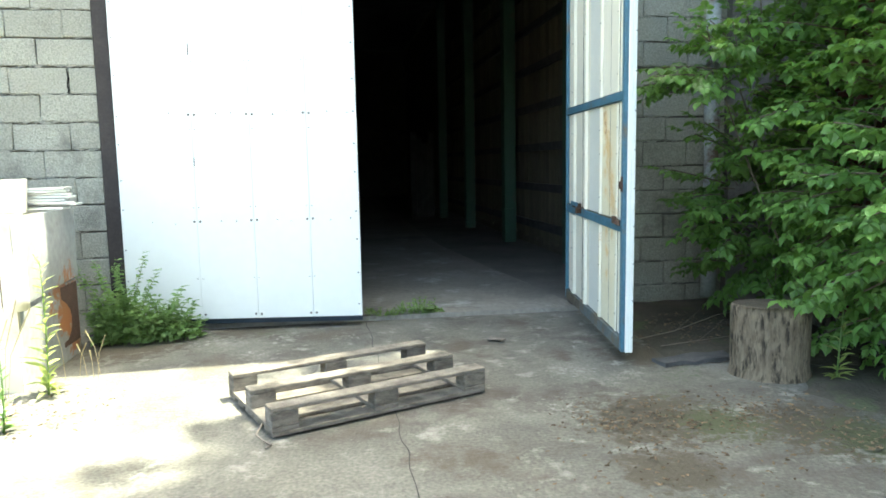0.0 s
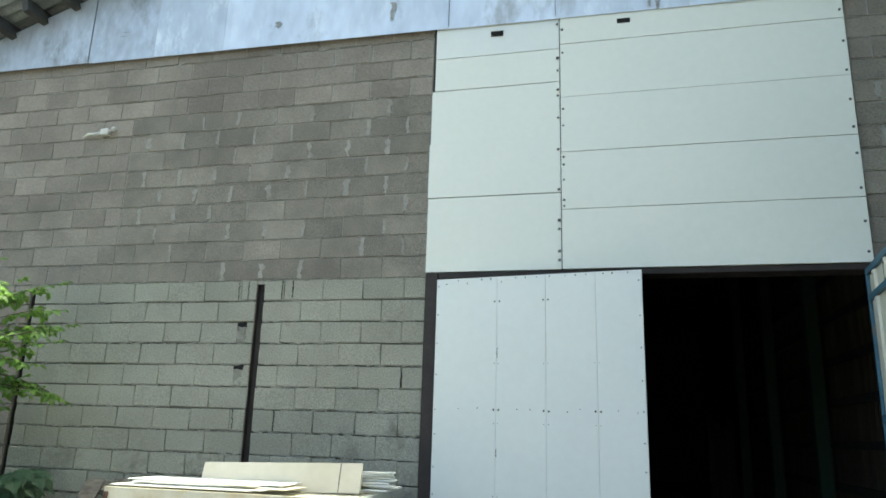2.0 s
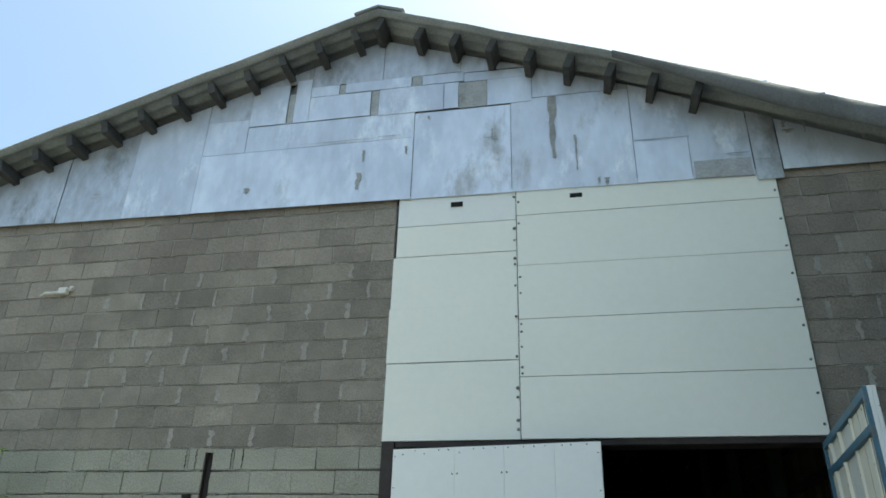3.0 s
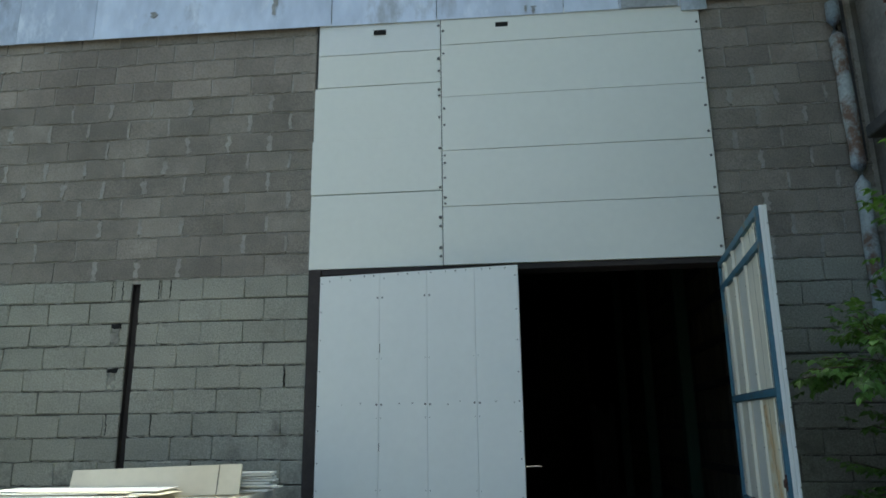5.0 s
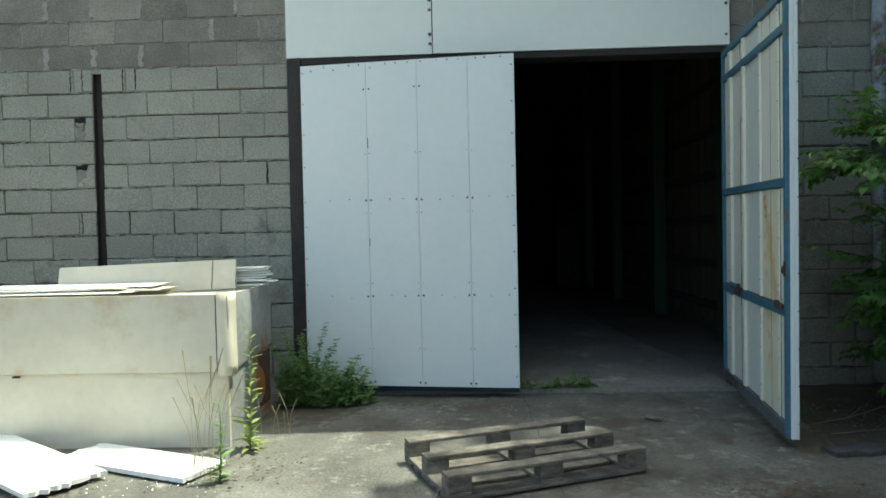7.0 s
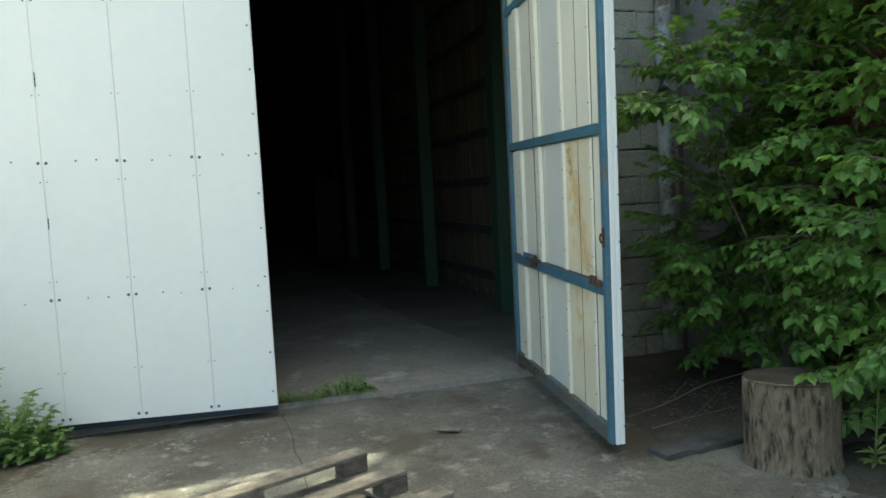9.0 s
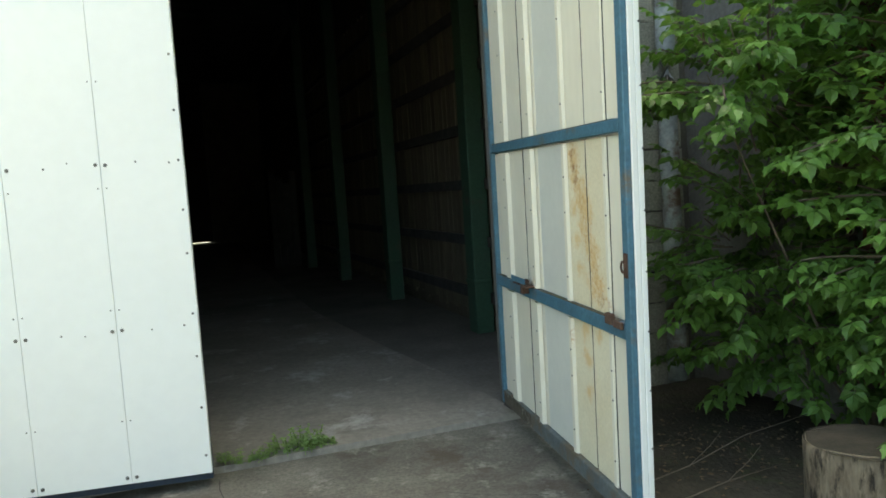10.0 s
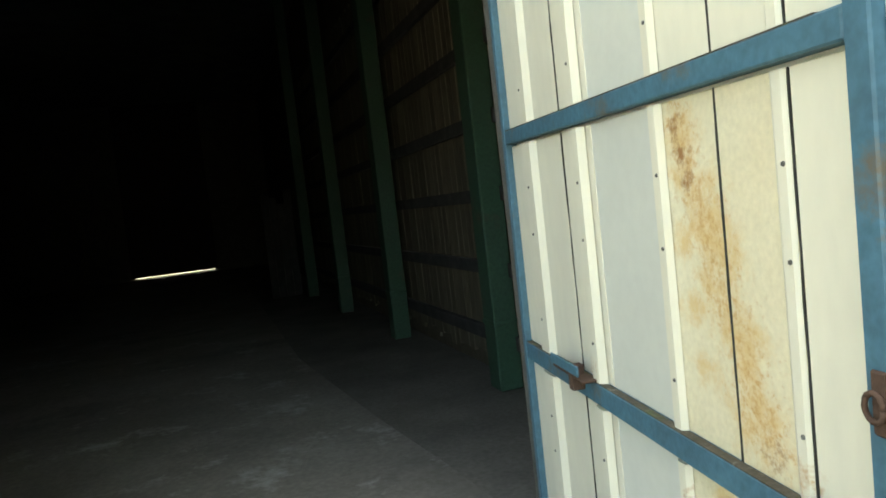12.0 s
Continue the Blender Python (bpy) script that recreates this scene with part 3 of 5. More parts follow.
# foot row, then the rows above it; bounds in x, foot and head in z
for i, (x0, x1, z1, mat) in enumerate(((-7.2, -6.2, 9, ZINC_DULL), (-6.2, -5.25, 9, ZINC_DULL), (-5.25, -4.35, 9, ZINC_DULL), (-4.35, -3.44, 9, ZINC_DULL), (-3.44, -2.52, 9, ZINC),
                                       (-2.52, 0.16, 6.525, ZINC), (0.16, 1.29, 6.87, ZINC), (1.29, 2.61, 6.925, ZINC), (2.61, 3.17, 6.205, ZINC), (3.17, 3.78, 9, ZINC))):
    strip(x0, x1, foot(x0), z1, 0.005 * (i % 3), 0.0, mat, foot(x1) - foot(x0))
for x0, x1, z0, z1, dy, mat in (
        (-2.52, -1.96, 6.533, 7.025, 0.008, ZINC), (-1.96, 0.16, 6.533, 6.90, 0.004, ZINC), (2.61, 3.19, 6.213, 9, 0.008, ZINC),
        (3.78, 4.04, 5.60, 6.52, 0.018, ZINC_DULL), (4.05, 5.45, 5.715, 9, 0.0, ZINC),
        (-2.52, -1.96, 7.033, 9, 0.004, ZINC_DULL), (-1.96, -1.475, 6.908, 7.50, 0.014, ZINC), (-1.475, -1.39, 6.908, 7.36, 0.002, PATCH), (-1.39, -1.19, 6.908, 7.56, 0.010, ZINC),
        (-1.19, -0.40, 6.908, 7.265, 0.014, ZINC), (-0.40, -0.30, 6.908, 7.275, 0.002, PATCH), (-0.30, 0.50, 6.89, 7.275, 0.012, ZINC), (0.50, 0.68, 6.90, 7.275, 0.006, ZINC),
        (0.68, 1.02, 6.885, 7.26, 0.004, PATCH), (1.02, 1.54, 6.885, 7.26, 0.012, ZINC),
        (-1.19, -0.82, 7.275, 7.43, 0.010, ZINC), (-0.82, -0.74, 7.275, 7.425, 0.002, PATCH), (-0.74, 0.10, 7.283, 7.43, 0.012, ZINC), (0.10, 0.23, 7.283, 7.43, 0.002, PATCH),
        (0.23, 0.74, 7.283, 7.42, 0.012, ZINC), (0.74, 1.54, 7.268, 7.40, 0.006, ZINC), (1.54, 2.50, 6.935, 9, 0.006, ZINC_DULL), (2.50, 2.61, 6.93, 9, 0.003, ZINC_DULL),
        (-1.96, -1.19, 7.51, 9, 0.004, ZINC_DULL), (-1.19, ROOF_APEX[0], 7.437, 9, 0.006, ZINC_DULL), (ROOF_APEX[0], 0.70, 7.437, 9, 0.002, ZINC_DULL), (0.70, 1.54, 7.41, 9, 0.006, ZINC_DULL)):
    strip(x0, x1, z0, z1, dy, 0.0, mat)
strip(3.19, 3.76, 5.672, 5.88, 0.017, 0.0, PATCH, -0.01)


def streak(x, z, w, h, seed):
    """A ragged mark for dirt and for crease shade on the sheets, narrow at its foot."""
    r = random.Random(seed)
    n = 9
    left = [(x - w / 2 * (0.45 + 0.55 * k / n) + r.uniform(-0.25, 0.25) * w, z - h / 2 + h * k / n) for k in range(n + 1)]
    right = [(x + w / 2 * (0.45 + 0.55 * k / n) + r.uniform(-0.25, 0.25) * w, z - h / 2 + h * k / n) for k in range(n + 1)]
    bm = bmesh.new()
    f = bm.faces.new([bm.verts.new((a, SHEET_Y - 0.0205, b)) for a, b in left + right[::-1]])
    part("dirt_crease_mark", bm, STREAK, cladding)


# Some thin level marks put the shade of sheet creases into colour.
for k, (x, z, w, h) in enumerate(((1.755, 6.50, 0.085, 0.84), (2.0, 6.12, 0.025, 0.46), (-1.84, 5.97, 0.075, 0.075), (-0.43, 6.32, 0.03, 0.16), (-0.47, 5.98, 0.06, 0.22), (0.72, 7.02, 0.07, 0.13),
                                  (-3.85, 6.10, 0.12, 0.012), (-3.87, 6.05, 0.10, 0.010), (1.1, 6.42, 0.22, 0.012), (1.08, 6.47, 0.02, 0.14), (-0.75, 6.56, 0.9, 0.010), (2.82, 6.20, 0.42, 0.012), (3.64, 5.94, 0.26, 0.012),
                                  (3.91, 5.84, 0.24, 0.010), (4.16, 6.16, 0.12, 0.05), (4.13, 6.25, 0.05, 0.09), (4.33, 6.28, 0.03, 0.30), (4.85, 6.10, 0.07, 0.22), (0.08, 6.35, 0.03, 0.10), (-0.1, 6.57, 0.3, 0.012),
                                  (0.33, 6.78, 0.04, 0.05), (2.3, 5.72, 0.05, 0.09), (2.22, 5.74, 0.03, 0.07))):
    streak(x, z, w, h, k)

# ---- white panels over the gateway ----
PANEL_Y = 5.85
panels = thing("upper_panels", "white sandwich panels closing the wall over the gateway", "panel wall")
panels["kind"] = "structure"


def panel(x0, x1, z0, z1, mat=CREAM_UP, dy=0.0):
    return part("panel", bevelled(boxes(((x0, PANEL_Y - dy, z0), (x1, PANEL_Y + 0.055, z1 + (0.005 if z1 < 5.7 else 0.0)))), 0.0015), mat, panels)


part("backing", boxes(((0.01, PANEL_Y + 0.02, 3.055), (3.95, 5.905, 5.75))), SEAM, panels)
for x0, z0, z1 in ((0.0, 3.045, 3.796), (-0.006, 3.812, 4.384), (0.004, 4.388, 4.974), (0.03, 4.988, 5.345)):
    panel(x0, 1.322, z0, z1)
panel(0.03, 1.322, 5.357, 5.74, WHITE)
for z0, z1 in ((3.045, 3.622), (3.634, 4.208), (4.220, 4.796), (4.805, 5.384), (5.396, 5.74)):
    panel(1.332, 3.955, z0, z1, CREAM_UP, 0.012)
rng = random.Random(4)
for z in [3.12 + 0.105 * i for i in range(25)]:
    if rng.random() < 0.8:
        shared("bolt", BOLT_MESH, panels, pose(1.327 + rng.choice((-0.022, 0.028)), PANEL_Y - 0.014, z + rng.uniform(-0.03, 0.03)) @ Matrix.Scale(rng.uniform(1.5, 2.2), 4))
for z in [3.14 + 0.29 * i for i in range(9)]:
    shared("bolt", BOLT_MESH, panels, pose(3.925, PANEL_Y - 0.014, z + rng.uniform(-0.03, 0.03)) @ Matrix.Scale(1.9, 4))
for x in (0.683, 1.966):
    part("vent_slot", boxes(((x - 0.065, PANEL_Y - 0.014, 5.565), (x + 0.065, PANEL_Y + 0.01, 5.618))), HOLE, panels, "dark rectangular vent slot")

# ---- gate frame ----
gate_frame = thing("gate_frame", "dark brown steel frame of the gateway", "gate frame")
gate_frame["kind"] = "structure"
part("jamb", bevelled(boxes(((0.005, 5.84, -0.02), (0.125, 6.12, 3.04))), 0.006), STEEL, gate_frame)
part("jamb", bevelled(boxes(((3.938, 5.86, -0.02), (3.968, 5.98, 3.04))), 0.006), STEEL, gate_frame)
part("lintel", bevelled(boxes(((0.127, 5.862, 2.985), (3.936, 6.10, 3.042))), 0.006), STEEL, gate_frame)
part("hinge", bevelled(boxes(((0.125, 5.80, 2.35), (0.165, 5.838, 2.43))), 0.006), STEEL, gate_frame)

# ---- steel posts in the wall slots ----
for x, w, top_z in ((-1.775, 0.052, 2.995), (-4.60, 0.028, 2.965)):
    p = thing("wall_post", "rusty dark steel post recessed between block panels", "post", pose(x, 5.955, 0))
    p["kind"] = "structure"
    part("post", boxes(((-w, 0, 0), (w, 0.013, top_z)), ((-w, -0.045, 0), (-w + 0.008, -0.001, top_z - 0.001))), STEEL, p)

# ---- closed leaf of the gate, a little ajar ----
def closed_leaf():
    ang = math.degrees(math.atan2(5.57 - 5.82, 2.035 - 0.14))
    g = thing("gate_leaf", "white-panelled steel gate leaf, a little ajar", "gate", pose(0.14, 5.82, 0, 0, 0, ang))
    w = 1.912
    z0, z1 = 0.085, 2.955
    seams = (0.0, 0.605, 1.062, 1.512, w)
    leaf_panels = []

    def bolt(m):
        shared("bolt", BOLT_MESH, leaf_panels[sum(m.translation.x > e for e in seams[1:-1])], m)

    for a, b in zip(seams, seams[1:]):
        leaf_panels.append(part("panel", bevelled(boxes(((a + 0.001, -0.03, z0), (b - 0.001, 0.02, z1))), 0.001), WHITE, g))
    part("frame", boxes(((0.02, 0.021, 0.035), (w - 0.005, 0.07, 0.10)), ((0.02, 0.021, z1 - 0.06), (w - 0.02, 0.07, z1 - 0.01)), ((0.02, 0.022, 0.101), (0.07, 0.069, z1 - 0.061)),
                        ((w - 0.06, 0.022, 0.101), (w - 0.005, 0.069, z1 - 0.061))), BLUE_DARK, g, "dark blue steel frame under the panels")
    r2 = random.Random(2)
    for s in seams[1:-1]:
        for z in (0.118, 0.889, 1.735):
            for d in (-0.022, 0.024):
                bolt(pose(s + d, -0.032, z + r2.uniform(-0.004, 0.004)) @ Matrix.Scale(1.35, 4))
        for z in (0.42, 1.0, 1.62, 2.15):
            for d in (-0.02, 0.02):
                bolt(pose(s + d, -0.032, z) @ Matrix.Scale(0.5, 4))
    for s in seams[1:3]:
        for d in (-0.022, 0.024):
            bolt(pose(s + d, -0.032, 2.72) @ Matrix.Scale(1.2, 4))
    for z in (0.889, 1.735):
        for x in (0.25, 0.43, 0.8, 0.92, 1.25, 1.36, 1.68, 1.84):
            bolt(pose(x, -0.032, z + r2.uniform(-0.02, 0.02)) @ Matrix.Scale(r2.uniform(0.5, 0.8), 4))
    for i in range(11):
        z = 0.14 + 0.27 * i
        bolt(pose(0.02, -0.032, z + r2.uniform(-0.05, 0.05)) @ Matrix.Scale(0.8, 4))
        bolt(pose(w - 0.025, -0.032, z + r2.uniform(-0.05, 0.05)) @ Matrix.Scale(0.9, 4))
    for i in range(16):
        bolt(pose(0.1 + 0.113 * i + r2.uniform(-0.03, 0.03), -0.032, z1 - 0.02 - r2.choice((0, 0, 0.03))) @ Matrix.Scale(r2.uniform(0.7, 1.2), 4))
    for z, ln in ((2.2, 0.09), (1.33, 0.07)):
        part("scratch", boxes(((0.608, -0.0335, z), (0.613, -0.031, z + ln))), SEAM, leaf_panels[1])


closed_leaf()


# ---- open leaf, seen from its inner side ----
HINGE, FREE = Vector((3.901, 5.820, 0)), Vector((3.664, 4.001, 0))


def open_leaf():
    """Local x runs from the hinge to the free edge, local -y is the inner side that faces the gateway."""
    d = FREE - HINGE
    w = d.length
    ang = math.degrees(math.atan2(d.y, d.x))
    g = thing("gate_leaf", "open gate leaf, blue frame with rusted cream profiled sheets", "gate", pose(HINGE.x, HINGE.y, 0, 0, 0.7, ang))
    z0, z1 = 0.10, 2.97
    part("outer_panel", bevelled(boxes(((0.0, 0.012, z0), (w + 0.012, 0.036, z1)), ((w + 0.0005, -0.014, z0), (w + 0.0118, 0.0118, z1))), 0.003), WHITE, g, "white outer panel edge")
    part("post", bevelled(boxes(((-0.005, -0.038, z0), (0.03, 0.01, z1))), 0.004), BLUE, g, "blue painted hinge post")
    part("post", bevelled(boxes(((1.783, -0.038, z0), (w, 0.01, z1))), 0.004), BLUE, g, "blue painted lock post")
    for z, h in ((z0, 0.085), (0.877, 0.068), (1.713, 0.053), (2.692, 0.055), (z1 - 0.06, 0.06)):
        part("rail", bevelled(boxes(((0.031, -0.036, z), (1.782, 0.008, z + h))), 0.004), DUSTY if z == z0 else BLUE, g, "dusty blue foot rail" if z == z0 else "blue painted rail")
    part("ledge_dirt", roughen(boxes(((0.04, -0.034, 0.9435), (1.72, -0.012, 0.947))), 0.002, 9), DIRT, g, "dirt and rust on the rail ledge")
    part("ledge_dirt", roughen(boxes(((0.04, -0.034, 1.7645), (1.72, -0.012, 1.7675))), 0.002, 9), DIRT, g, "dirt on the upper rail ledge")
    part("ledge_dirt", roughen(boxes(((0.04, -0.0378, z0 + 0.004), (0.55, -0.0362, z0 + 0.083))), 0.001, 9), DIRT, g, "dirt on the foot rail")
    # profiled sheets: flat pans with standing ribs
    ribs = ((0.160, 0.325, 0.020), (0.665, 0.755, 0.022), (1.145, 1.203, 0.016), (1.580, 1.624, 0.008))
    for k, (za, zb) in enumerate(((z0 + 0.086, 0.868), (0.946, 1.704), (1.767, 2.691), (2.748, z1 - 0.061))):
        rusted = RUSTY if k < 2 else CREAM
        for xa, xb, m, dep in ((0.031, 0.557, CREAM, 0.0), (0.562, 0.79, CREAM, 0.003), (0.792, 1.152, ZINC_CREAM, 0.003), (1.153, 1.402, rusted, 0.002), (1.411, 1.623, rusted, 0.0), (1.627, 1.782, CREAM, 0.003)):
            part("sheet", bevelled(boxes(((xa, -0.012 + dep, za), (xb, 0.008, zb))), 0.002), m, g)
        for ra, rb, dp in ribs:
            bm = bmesh.new()
            e = 0.34 * (rb - ra)
            q = [(ra, -0.0125), (ra + e, -0.0125 - dp), (rb - 0.4 * e, -0.0125 - dp), (rb, -0.0125)]
            lo = [bm.verts.new((x, y, za + 0.002)) for x, y in q]
            hi = [bm.verts.new((x, y, zb - 0.002)) for x, y in q]
            for i in range(4):
                bm.faces.new((lo[i], lo[(i + 1) % 4], hi[(i + 1) % 4], hi[i]))
            bm.faces.new(lo)
            bm.faces.new(hi)
            rib = part("rib", bm, CREAM, g)
            for z in (za + 0.12, (za + zb) / 2 + 0.05, zb - 0.16):
                shared("bolt", BOLT_MESH, rib, pose((ra + rb) / 2 + 0.01, -0.0135 - dp, z) @ Matrix.Scale(0.7, 4))
        for x, wd in ((1.4065, 0.0036), (0.5595, 0.0018), (1.625, 0.0014)):
            bm = boxes(((x - wd, -0.0115, za), (x + wd, -0.004, zb)))
            bmesh.ops.subdivide_edges(bm, edges=[e for e in bm.edges if abs(e.verts[0].co.z - e.verts[1].co.z) > 0.05], cuts=14)
            part("split", roughen(bm, 0.0022, 9, x), SEAM, g)
    # latch, ring and rust patches
    latch = part("latch", bevelled(boxes(((0.47, -0.088, 0.965), (0.70, -0.080, 0.998))), 0.003), BLUE, g, "blue-grey flat latch bar")
    part("gusset", bevelled(boxes(((0.600, -0.0795, 0.905), (0.632, -0.037, 0.985)), ((0.46, -0.079, 0.948), (0.72, -0.030, 0.956))), 0.003), RUST, latch, "rusty welded gusset")
    part("latch", bevelled(boxes(((1.640, -0.060, 0.925), (1.70, -0.037, 0.972)), ((1.70, -0.052, 0.918), (1.775, -0.037, 0.95))), 0.004), RUST, g, "rusty bolt keeper")
    plate = part("lock_plate", bevelled(boxes(((1.800, -0.046, 1.135), (1.833, -0.0385, 1.235))), 0.004), RUST, g, "rusty lock plate")
    bm = bmesh.new()
    tube(bm, [(1.812 + 0.018 * math.cos(a), -0.051, 1.180 + 0.022 * math.sin(a)) for a in [math.tau * i / 14 for i in range(15)]], 0.005, 6)
    part("ring", bm, RUST, plate, "rusty pull ring", smooth=True)
    for i in range(12):
        shared("bolt", BOLT_MESH, g, pose(w + 0.0125, 0.032, 0.20 + 0.24 * i, 0, 0, 90) @ Matrix.Scale(0.7, 4))


ZINC_CREAM = material("pale_grey_sheet", (0.66, 0.67, 0.61), 0.45, second=(0.60, 0.61, 0.56), scale=2.2, grain=25, bump=0.04, speck=0.08)
open_leaf()

# ---- brick building beside the yard ----
side = solid("wall_side", boxes(((5.50, -9.0, -0.1), (5.9, 4.62, 5.3)), ((5.46, 4.62, -0.1), (5.9, 5.90, 4.12)), ((5.50, 4.62, 4.12), (5.9, 5.90, 5.62))), STUCCO,
             "stained grey stucco side wall with bare red brick", "wall")
part("beam", bevelled(boxes(((5.30, 3.6, 4.08), (5.47, 5.72, 4.20))), 0.01), DARKWOOD, side, "dark timber beam")
downpipe = thing("drain_post", "pale blue post with peeling paint in the wall corner", "post", pose(5.225, 5.795, 0))
bm = bmesh.new()
tube(bm, [(0.006 * math.sin(z * 2.1), 0, z) for z in [0.05 + 0.19 * i for i in range(30)]], [0.066 + 0.004 * math.sin(i * 1.7) for i in range(30)], 12)
part("post", bm, PEEL, downpipe, smooth=True)
part("board_strip", roughen(boxes(((0.07, 0.03, 3.9), (0.11, 0.06, 5.6))), 0.01), DARKWOOD, downpipe, "dark stained strip")

# ---- earth strip, curb plank and litter ----
def patch(name, outline, z, mat, label, category, seed, kind="structure"):
    """A low uneven sheet of soil with a ragged outline."""
    r = random.Random(seed)
    bm = bmesh.new()
    c = Vector((sum(p[0] for p in outline) / len(outline), sum(p[1] for p in outline) / len(outline), 0))
    ring = []
    n = len(outline)
    for i in range(n):
        a, b = Vector((*outline[i], 0)), Vector((*outline[(i + 1) % n], 0))
        for k in range(8):
            p = a.lerp(b, k / 8)
            ring.append(p + noise.noise_vector(p * 4 + Vector((seed, 0, 0))) * 0.07)
    loops = []
    for s, h in ((1.0, -0.012), (0.93, 0.6), (0.7, 1.0), (0.35, 0.9)):
        lo = []
        for p in ring:
            q = c.lerp(p, s)
            hh = h * z if h > 0 else h
            lo.append(bm.verts.new((q.x, q.y, hh + (0.012 * noise.noise(Vector((q.x * 5, q.y * 5, seed))) if h > 0 else 0))))
        loops.append(lo)
    m = len(ring)
    for a, b in zip(loops, loops[1:]):
        for i in range(m):
            bm.faces.new((a[i], a[(i + 1) % m], b[(i + 1) % m], b[i]))
    bm.faces.new(loops[-1])
    return solid(name, bm, mat, label, category, kind, smooth=True)


patch("soil", [(3.98, 4.1), (4.35, 3.98), (4.75, 3.75), (5.5, 3.2), (5.55, 5.9), (4.1, 5.9)], 0.045, EARTH, "dark damp soil with moss along the wall foot", "soil", 3)
patch("soil_2", [(4.35, 3.3), (4.6, 2.7), (5.2, 2.2), (5.55, 2.0), (5.6, 3.6), (4.8, 3.7)], 0.03, EARTH, "dark soil at the foot of the shrub", "soil", 5)
patch("soil_3", [(-7.3, 5.0), (-4.6, 4.75), (-3.4, 5.3), (-3.3, 5.9), (-7.3, 5.9)], 0.04, EARTH, "dark soil under broad-leaved plants", "soil", 8)
curb = thing("old_plank", "short dark rotten plank lying at the soil edge", "plank", pose(4.12, 3.96, 0.005, 0, 0, 6))
bm = boxes(((-0.27, -0.075, 0), (0.27, 0.075, 0.026)))
bmesh.ops.subdivide_edges(bm, edges=bm.edges[:], cuts=6, use_grid_fill=True)
part("plank", roughen(bm, 0.014, 11), DARKWOOD, curb)

LITTER_AT = ((3.35, 3.0, 0.40, 300), (3.95, 3.0, 0.4, 220), (4.2, 2.6, 0.45, 220), (4.5, 4.6, 0.6, 380), (3.2, 2.45, 0.5, 120), (0.1, 3.7, 0.5, 120), (-1.3, 3.2, 0.7, 160))
verts, faces = [], []
rl = random.Random(11)
for cx, cy, rad, n in LITTER_AT:
    for i in range(n):
        a, d = rl.uniform(0, math.tau), rad * math.sqrt(rl.random()) * (0.5 + rl.random())
        x, y = cx + d * math.cos(a), cy + d * math.sin(a) * 0.8
        s = rl.uniform(0.004, 0.012)
        z = 0.016 + (0.045 if (x > 4.1 and y > 3.9) else 0.0)
        an = rl.uniform(0, math.tau)
        i0 = len(verts)
        for k, (u, w) in enumerate(((-1.4, -0.4), (1.2, -0.6), (1.5, 0.5), (-1.0, 0.6))):
            verts.append((x + s * (u * math.cos(an) - w * math.sin(an)), y + s * (u * math.sin(an) + w * math.cos(an)), z + rl.uniform(-0.002, 0.008)))
        verts.append((x, y, z + 0.4 * s + 0.004))
        for k in range(4):
            faces.append((i0 + k, i0 + (k + 1) % 4, i0 + 4))
me = bpy.data.meshes.new("litter")
me.from_pydata(verts, [], faces)
me.materials.append(LITTER)
tagged(new("litter", me), "brown dry leaf and bark litter on the concrete", "litter", "", "stuff")

# white foam crumbs and straw bits round the broken panels
verts, faces = [], []
for cx, cy, rx, ry, n in ((-0.9, 3.45, 1.0, 0.30, 60), (-1.7, 3.3, 0.7, 0.4, 50), (-0.2, 3.5, 0.45, 0.3, 25)):
    for i in range(n):
        x, y = rl.gauss(cx, rx * 0.5), rl.gauss(cy, ry * 0.5)
        s = rl.uniform(0.002, 0.006)
        b0 = len(verts)
        for u in (-1, 1):
            for w in (-1, 1):
                verts.append((x + u * s * rl.uniform(0.5, 1.5), y + w * s * rl.uniform(0.4, 1.0), 0.012))
        verts.append((x, y, 0.014 + s))
        faces += [(b0, b0 + 1, b0 + 4), (b0 + 1, b0 + 3, b0 + 4), (b0 + 3, b0 + 2, b0 + 4), (b0 + 2, b0, b0 + 4)]
me = bpy.data.meshes.new("foam_crumbs")
me.from_pydata(verts, [], faces)
me.materials.append(FOAM)
tagged(new("foam_crumbs", me), "small white foam crumbs scattered round the broken panels", "foam crumbs", "", "stuff")

# joints and cracks of the yard slab
for k, (pts, w) in enumerate((([(2.16, 0.2), (2.13, 1.4), (2.11, 2.5), (2.115, 3.3), (2.09, 4.4), (2.06, 5.75)], 0.0032), ([(0.3, 3.75), (1.2, 3.62), (2.1, 3.6)], 0.004), ([(2.5, 5.0), (3.1, 4.9), (3.6, 4.6)], 0.003))):
    bm = bmesh.new()
    fine = []
    for a, b in zip(pts, pts[1:]):
        for i in range(10):
            q = Vector((*a, 0)).lerp(Vector((*b, 0)), i / 10)
            fine.append(q + Vector((noise.noise(q * 5), noise.noise(q * 5 + Vector((9, 0, 0))), 0)) * 0.02)
    prev = None
    for i, q in enumerate(fine):
        ww = w * (0.6 + 0.8 * abs(noise.noise(q * 9)))
        h = 0.012 * noise.noise(Vector((q.x * 0.9, q.y * 0.9, 0))) + 0.005 * noise.noise(Vector((q.x * 4, q.y * 4, 2))) + 0.004
        pair = (bm.verts.new((q.x - ww, q.y - ww * 0.3, h)), bm.verts.new((q.x + ww, q.y + ww * 0.3, h)))
        if prev:
            bm.faces.new((prev[0], prev[1], pair[1], pair[0]))
        prev = pair
    solid("slab_joint", bm, SEAM, "dark open joint in the concrete yard", "joint")

